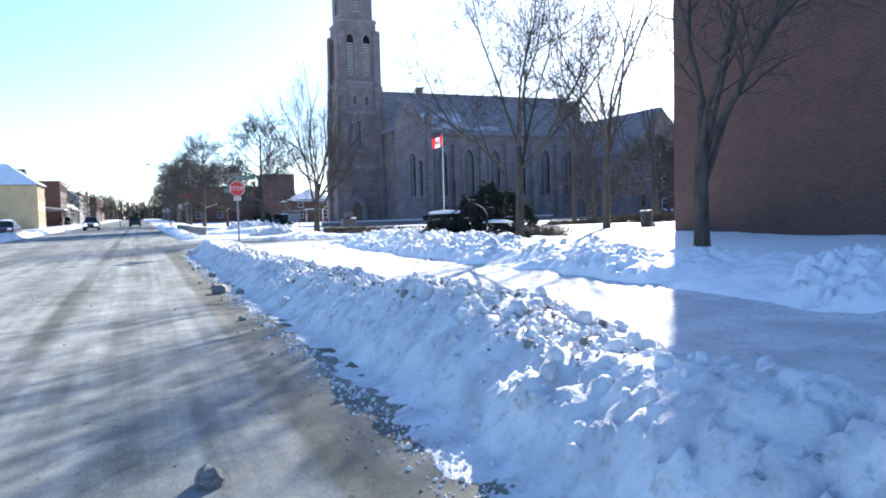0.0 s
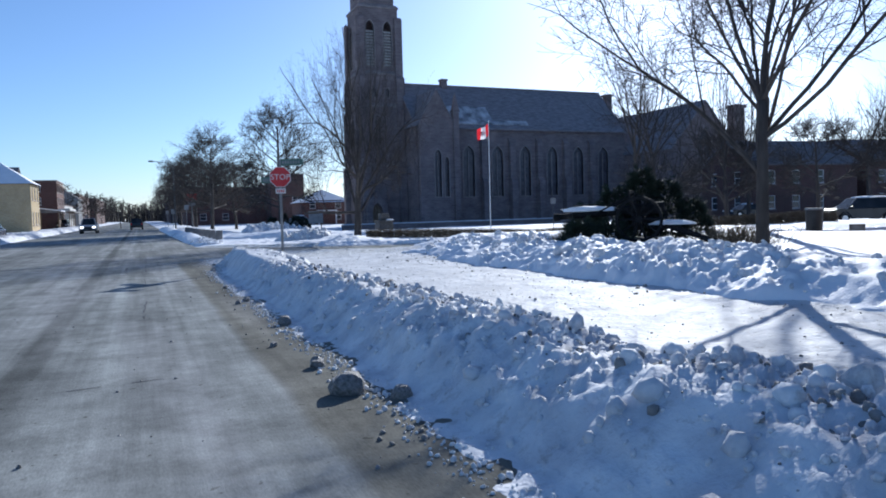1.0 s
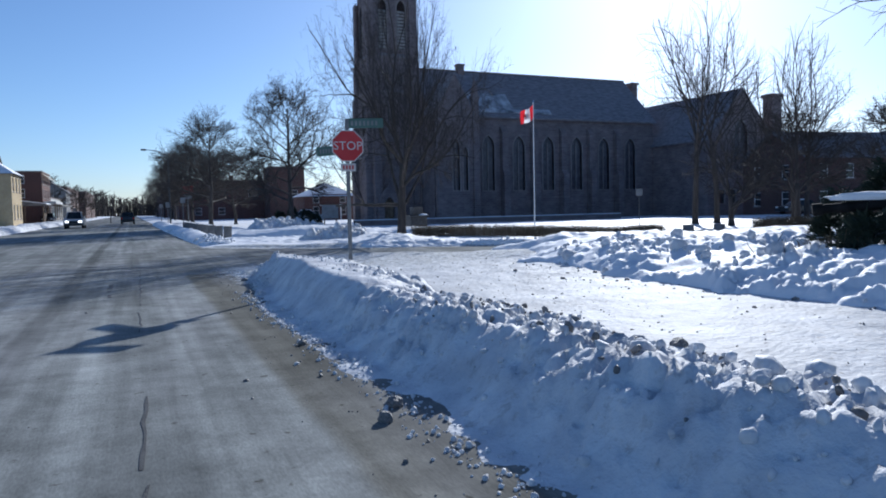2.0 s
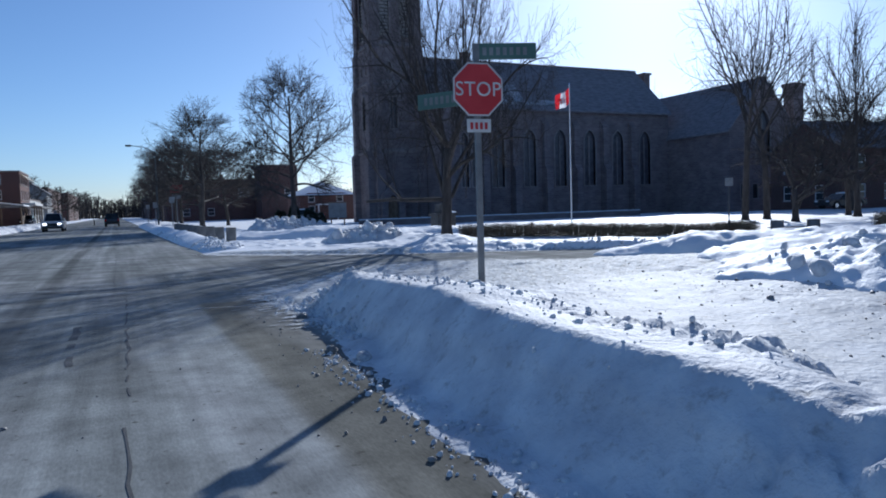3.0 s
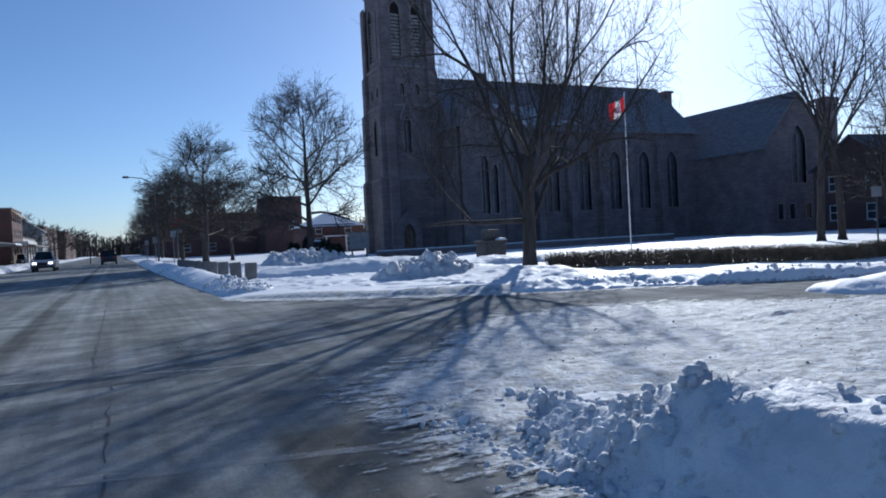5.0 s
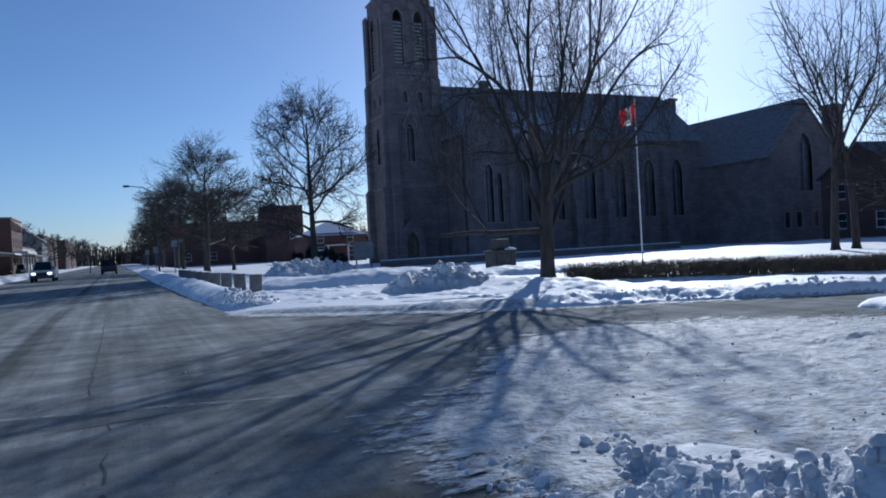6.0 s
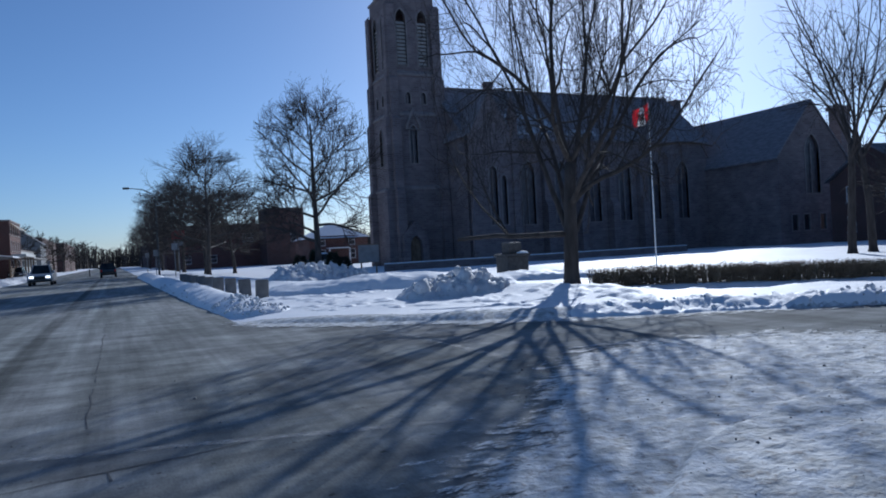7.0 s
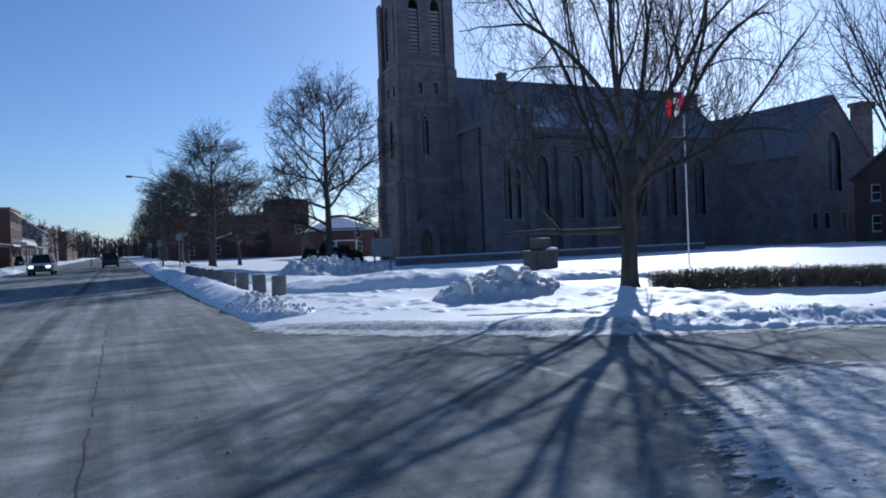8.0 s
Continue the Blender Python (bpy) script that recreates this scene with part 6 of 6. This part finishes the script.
# ---- vehicles ----
def vehicle(name, x, y, rz, label, paint, shape="suv", lights_on=False, snow=False):
    """A car with its nose along local +x."""
    L, W = (5.4, 1.9) if shape == "pickup" else (4.6, 1.8)
    z0 = max(0.0, land_at(x, y))
    v = thing(name, pose(x, y, z0, 0, 0, rz), label, "car")
    h = 1.0 if shape != "sedan" else 0.88
    bm = bmesh.new()
    arch = lambda cx: [(cx - 0.42, 0.3), (cx - 0.36, 0.55), (cx - 0.15, 0.72), (cx + 0.15, 0.72), (cx + 0.36, 0.55), (cx + 0.42, 0.3)]
    out = [(-L / 2, 0.32)] + arch(-L * 0.31) + arch(L * 0.31) + [(L / 2, 0.32), (L / 2 + 0.02, 0.6), (L / 2 - 0.05, h - 0.12), (L / 2 - 0.4, h), (-L / 2 + 0.05, h + 0.03), (-L / 2 - 0.02, 0.7)]
    prism(bm, out, W, at(0, -W / 2))
    body = part("body", bm, paint, v)
    body.modifiers.new("bevel", 'BEVEL').width = 0.05
    body.modifiers["bevel"].segments = 2
    xa, xb, xc, xd = {"suv": (-2.2, -1.9, 0.55, 1.25), "sedan": (-1.7, -0.9, 0.35, 1.2), "pickup": (-0.75, -0.65, 0.75, 1.45)}[shape]
    top = {"suv": 1.68, "sedan": 1.42, "pickup": 1.78}[shape]
    lo = [(xa, -0.84), (xd, -0.84), (xd, 0.84), (xa, 0.84)]
    hi = [(xb, -0.64), (xc, -0.64), (xc, 0.64), (xb, 0.64)]
    bm = bmesh.new()
    a = [bm.verts.new((p, q, h - 0.02)) for p, q in lo]
    b = [bm.verts.new((p, q, top)) for p, q in hi]
    bm.faces.new(b)
    for i in range(4):
        bm.faces.new((a[i - 1], a[i], b[i], b[i - 1]))
    cabin = part("cabin", bm, paint, v)
    for i, nm in ((0, "rear_window"), (1, "side_window"), (2, "windscreen"), (3, "side_window")):
        q = [Vector((*lo[i - 1], h - 0.02)), Vector((*lo[i], h - 0.02)), Vector((*hi[i], top)), Vector((*hi[i - 1], top))]
        c = sum(q, Vector()) / 4
        n = (q[1] - q[0]).cross(q[3] - q[0]).normalized()
        bm = bmesh.new()
        f = bm.faces.new([bm.verts.new(c + (p - c) * 0.86 + n * 0.006) for p in q])
        bmesh.ops.solidify(bm, geom=[f], thickness=0.004)
        part(nm, bm, WINDOW, cabin)
    for sx in (-1, 1):
        for sy in (-1, 1):
            bm = cyl(bmesh.new(), (sx * L * 0.31, sy * (W / 2 - 0.24), 0.34), (sx * L * 0.31, sy * (W / 2 - 0.01), 0.34), 0.34, n=20)
            w = part("wheel", bm, RUBBER, v)
            part("rim", cyl(bmesh.new(), (sx * L * 0.31, sy * (W / 2 - 0.05), 0.34), (sx * L * 0.31, sy * (W / 2 + 0.004), 0.34), 0.2, n=16), CHROME, w)
    for sy in (-0.62, 0.62):
        part("headlight", one_box(L / 2 - 0.06, L / 2 + 0.03, sy - 0.16, sy + 0.16, 0.66, 0.82, bevel=0.02), HEADLIGHT if lights_on else WHITE, v)
        part("tail_light", one_box(-L / 2 - 0.03, -L / 2 + 0.06, sy * 1.2 - 0.1, sy * 1.2 + 0.1, 0.7, 0.95, bevel=0.02), TAIL, v)
        part("mirror", one_box(xd - 0.35, xd - 0.2, sy * 1.55 - 0.09, sy * 1.55 + 0.09, h + 0.02, h + 0.18, bevel=0.03), paint, v)
    part("grille", one_box(L / 2 - 0.03, L / 2 + 0.025, -0.42, 0.42, 0.52, 0.8, bevel=0.02), BLACK, v)
    part("bumper", one_box(L / 2 - 0.1, L / 2 + 0.09, -W / 2 + 0.08, W / 2 - 0.08, 0.34, 0.5, bevel=0.04), BLACK, v)
    part("bumper", one_box(-L / 2 - 0.09, -L / 2 + 0.1, -W / 2 + 0.08, W / 2 - 0.08, 0.36, 0.54, bevel=0.04), BLACK, v)
    if shape == "pickup":
        part("bed", slab([(-L / 2 + 0.1, -W / 2 + 0.1), (-0.9, -W / 2 + 0.1), (-0.9, W / 2 - 0.1), (-L / 2 + 0.1, W / 2 - 0.1)], [[(-L / 2 + 0.2, -W / 2 + 0.2), (-1.0, -W / 2 + 0.2), (-1.0, W / 2 - 0.2), (-L / 2 + 0.2, W / 2 - 0.2)]], 0.28, pose(0, 0, h + 0.28, -90)), paint, v)
    if snow:
        bm = pad(bmesh.new(), ((xb + xc) / 2, 0, top + 0.02), (xc - xb) / 2, 0.6, 0.12, x)
        part("roof_snow", bm, SNOW, v, "snow lying on the roof")
    return v


vehicle("pickup_truck", -5.6, 104, -90, "silver pickup truck with headlights on coming down the street", CAR_SILVER, "pickup", True)
vehicle("dark_suv", -0.5, 127, 90, "dark sport utility vehicle driving away", CAR_DARK)
vehicle("parked_car", -10.9, 74, -90, "parked car half buried in ploughed snow", CAR_BLUE, "sedan", snow=True)
vehicle("parked_car", -12.0, 146, -90, "dark parked car outside the shops", CAR_DARK, "suv")
vehicle("parked_car", 18.5, 101, 168, "silver parked car with snow on its roof", CAR_SILVER, "sedan", snow=True)
evergreen(13.6, 83.5, 45, ((0, 0, 700, 0.7, 1.8), (-1.1, 0.3, 600, 0.7, 1.5), (1.2, -0.2, 700, 0.7, 1.6), (2.2, 0.3, 500, 0.6, 1.2)), "dark evergreen shrub below the bare ash")
vehicle("parked_van", 45.0, 43.0, 155, "dark parked van beyond the park lawn", CAR_DARK, "suv", snow=True)
vehicle("parked_car", 62.0, 69.5, 175, "dark parked car beside the church wing", CAR_DARK, "sedan", snow=True)


# ---- park and corner furniture ----
def park_bench(x, y, rz, sunk=0.3):
    b = thing("park_bench", pose(x, y, land_at(x, y) - sunk, 0, 0, rz), "pale park bench with broad end panels standing in snow", "bench", "park benches")
    for sx in (-0.78, 0.78):
        end = part("end_panel", slab(rect(sx, 0.3, 0.56, 0.46), [rect(sx, 0.36, 0.42, 0.34)], 0.05, at(0, 0.16)), CONCRETE, b)
        part("infill", one_box(sx - 0.209, sx + 0.209, 0.175, 0.2, 0.361, 0.699), SIGN_GREY, end)
        part("leg", one_box(sx - 0.06, sx + 0.06, -0.2, 0.155, -0.1, 0.42, bevel=0.01), CONCRETE, b)
    for i in range(3):
        part("seat_slat", one_box(-1.05, 1.05, -0.22 + i * 0.12, -0.12 + i * 0.12, 0.425, 0.46, bevel=0.006), WOOD, b)
    return b


park_bench(26.7, 45.7, 155)
park_bench(24.3, 28.6, 150)
bin_ = thing("litter_bin", pose(22.8, 28.2, land_at(22.8, 28.2)), "dark round litter bin on the snowy lawn", "bin")
part("drum", cyl(bmesh.new(), (0, 0, -0.1), (0, 0, 0.85), 0.27, 0.3, 18), BLACK, bin_)
part("rim", cyl(bmesh.new(), (0, 0, 0.85), (0, 0, 0.92), 0.33, 0.31, 18), GALV, bin_)

ps = thing("park_sign", pose(21.8, 44.6, land_at(21.8, 44.6), 0, 0, -35), "small grey sign on a thin steel post", "sign")
part("post", one_box(-0.022, 0.022, -0.018, 0.018, -0.2, 2.2, bevel=0.005), DARK_STEEL, ps)
part("plate", one_box(-0.15, 0.15, -0.03, -0.022, 1.88, 2.2), SIGN_GREY, ps)

mon = thing("stone_monument", pose(17.0, 61.0, land_at(17, 61)), "dark stone monument on a snow-capped plinth", "monument")
part("plinth", box(one_box(-0.55, 0.55, -0.55, 0.55, -0.2, 0.85, bevel=0.03), -0.62, 0.62, -0.62, 0.62, 0.85, 0.97), DARK_STONE, mon)
part("shaft", one_box(-0.34, 0.34, -0.34, 0.34, 0.97, 1.5, bevel=0.04), DARK_STONE, mon)
part("snow_cap", pad(bmesh.new(), (0.3, -0.47, 1.0), 0.3, 0.14, 0.08, 2.0), SNOW, mon, "snow lying on the plinth")

nb = thing("notice_board", pose(15.5, 77.2, land_at(15.5, 77.2), 0, 0, -12), "grey-backed notice board on two posts", "notice board")
for sx in (-0.5, 0.5):
    part("post", one_box(sx - 0.05, sx + 0.05, -0.05, 0.05, -0.3, 1.95, bevel=0.01), WOOD, nb)
part("panel", one_box(-0.68, 0.68, -0.1, -0.055, 0.85, 2.0, bevel=0.01), SIGN_GREY, nb, "pale grey panel")
part("cap", one_box(-0.74, 0.74, -0.14, 0.09, 2.0, 2.06, bevel=0.01), WOOD, nb)


sgn = thing("shop_sign", pose(7.2, 122, land_at(7.2, 122), 0, 0, 0), "red over white sign board on a steel post", "sign")
part("post", one_box(-0.06, 0.06, -0.06, 0.06, -0.3, 5.2, bevel=0.01), GALV, sgn)
part("red_board", one_box(-0.75, 0.75, -0.12, -0.062, 4.0, 5.0, bevel=0.01), DULL_RED, sgn)
part("white_board", one_box(-0.5, 0.5, -0.12, -0.062, 3.2, 3.75, bevel=0.01), SIGN_GREY, sgn)


def small_sign(x, y, h, w, hh, label, material):
    s = thing("street_sign", pose(x, y, land_at(x, y)), label, "sign", "small street signs")
    part("post", one_box(-0.035, 0.035, -0.025, 0.025, -0.3, h, bevel=0.008), GALV, s)
    part("plate", one_box(-w / 2, w / 2, -0.036, -0.028, h - hh, h), material, s)


small_sign(3.9, 107, 2.6, 0.45, 0.6, "small grey sign on a steel post", SIGN_GREY)
small_sign(5.2, 101, 3.0, 0.5, 0.6, "small grey sign on a steel post", SIGN_GREY)
small_sign(4.2, 135, 2.7, 0.5, 0.6, "small grey sign on a steel post", SIGN_GREY)
small_sign(-9.9, 170, 2.6, 0.5, 0.6, "small grey sign on a steel post", SIGN_GREY)


def street_lamp(x, y, h, arm):
    s = thing("street_lamp", pose(x, y, land_at(x, y)), "tall steel street lamp with a long arm", "street lamp", "street lamps")
    part("pole", cyl(bmesh.new(), (0, 0, -0.3), (0, 0, h - 0.6), 0.11, 0.07, 12), DARK_STEEL, s)
    bm = cyl(bmesh.new(), (0, 0, h - 0.7), (arm * 0.5, 0, h - 0.12), 0.05, 0.045, 8)
    part("arm", cyl(bm, (arm * 0.49, 0, h - 0.13), (arm, 0, h), 0.045, 0.04, 8), DARK_STEEL, s)
    part("lamp_head", one_box(min(arm, arm * 1.25), max(arm, arm * 1.25), -0.16, 0.16, h - 0.1, h + 0.1, bevel=0.05), DARK_STEEL, s)


street_lamp(4.3, 110, 8.9, -2.4)
dl = thing("lane_marker", pose(-3.2, 150, 0), "dark flexible marker post on the centre line", "marker post")
part("post", cyl(bmesh.new(), (0, 0, 0.05), (0, 0, 1.05), 0.08, 0.07, 12), BLACK, dl)
part("foot", cyl(bmesh.new(), (0, 0, 0), (0, 0, 0.06), 0.2, 0.18, 16), RUBBER, dl)

# low wall before the church
lw = thing("low_wall", pose(15, 92, land_at(26, 92), 0, 0, 0), "low stone wall before the church with snow along its top", "wall")
part("wall_body", one_box(7, 42, -0.2, 0.2, -0.4, 0.55, bevel=0.02), STONE, lw)
part("coping", one_box(6.95, 42.05, -0.26, 0.26, 0.55, 0.65, bevel=0.02), TRIM, lw)
part("coping_snow", one_box(7, 42, -0.22, 0.22, 0.655, 0.75, bevel=0.035), SNOW, lw, "snow along the wall's top")


# ---- far end of the street: woods against the sky ----
rnd = random.Random(7)
sg = []
for i in range(2600):
    x = rnd.uniform(-260, 330)
    y = 470 + rnd.uniform(0, 60) + abs(x) * 0.1
    h = rnd.uniform(8, 17) * (0.7 + 0.5 * math.sin(x * 0.05) ** 2)
    p = Vector((x, y, -0.5))
    q = p + Vector((rnd.gauss(0, 0.8), 0, h))
    sg.append((p, q, 0.5, 0.16, 0))
    for _ in range(9):
        s = p.lerp(q, rnd.uniform(0.2, 0.97))
        sg.append((s, s + Vector((rnd.gauss(0, 1.8), rnd.gauss(0, 1.0), rnd.uniform(0.6, 2.6))), 0.2, 0.06, 0))
tagged(raw("far_woods", *tubes(sg, 3), TWIG), "distant bare woods along the horizon", "woods", kind="stuff")
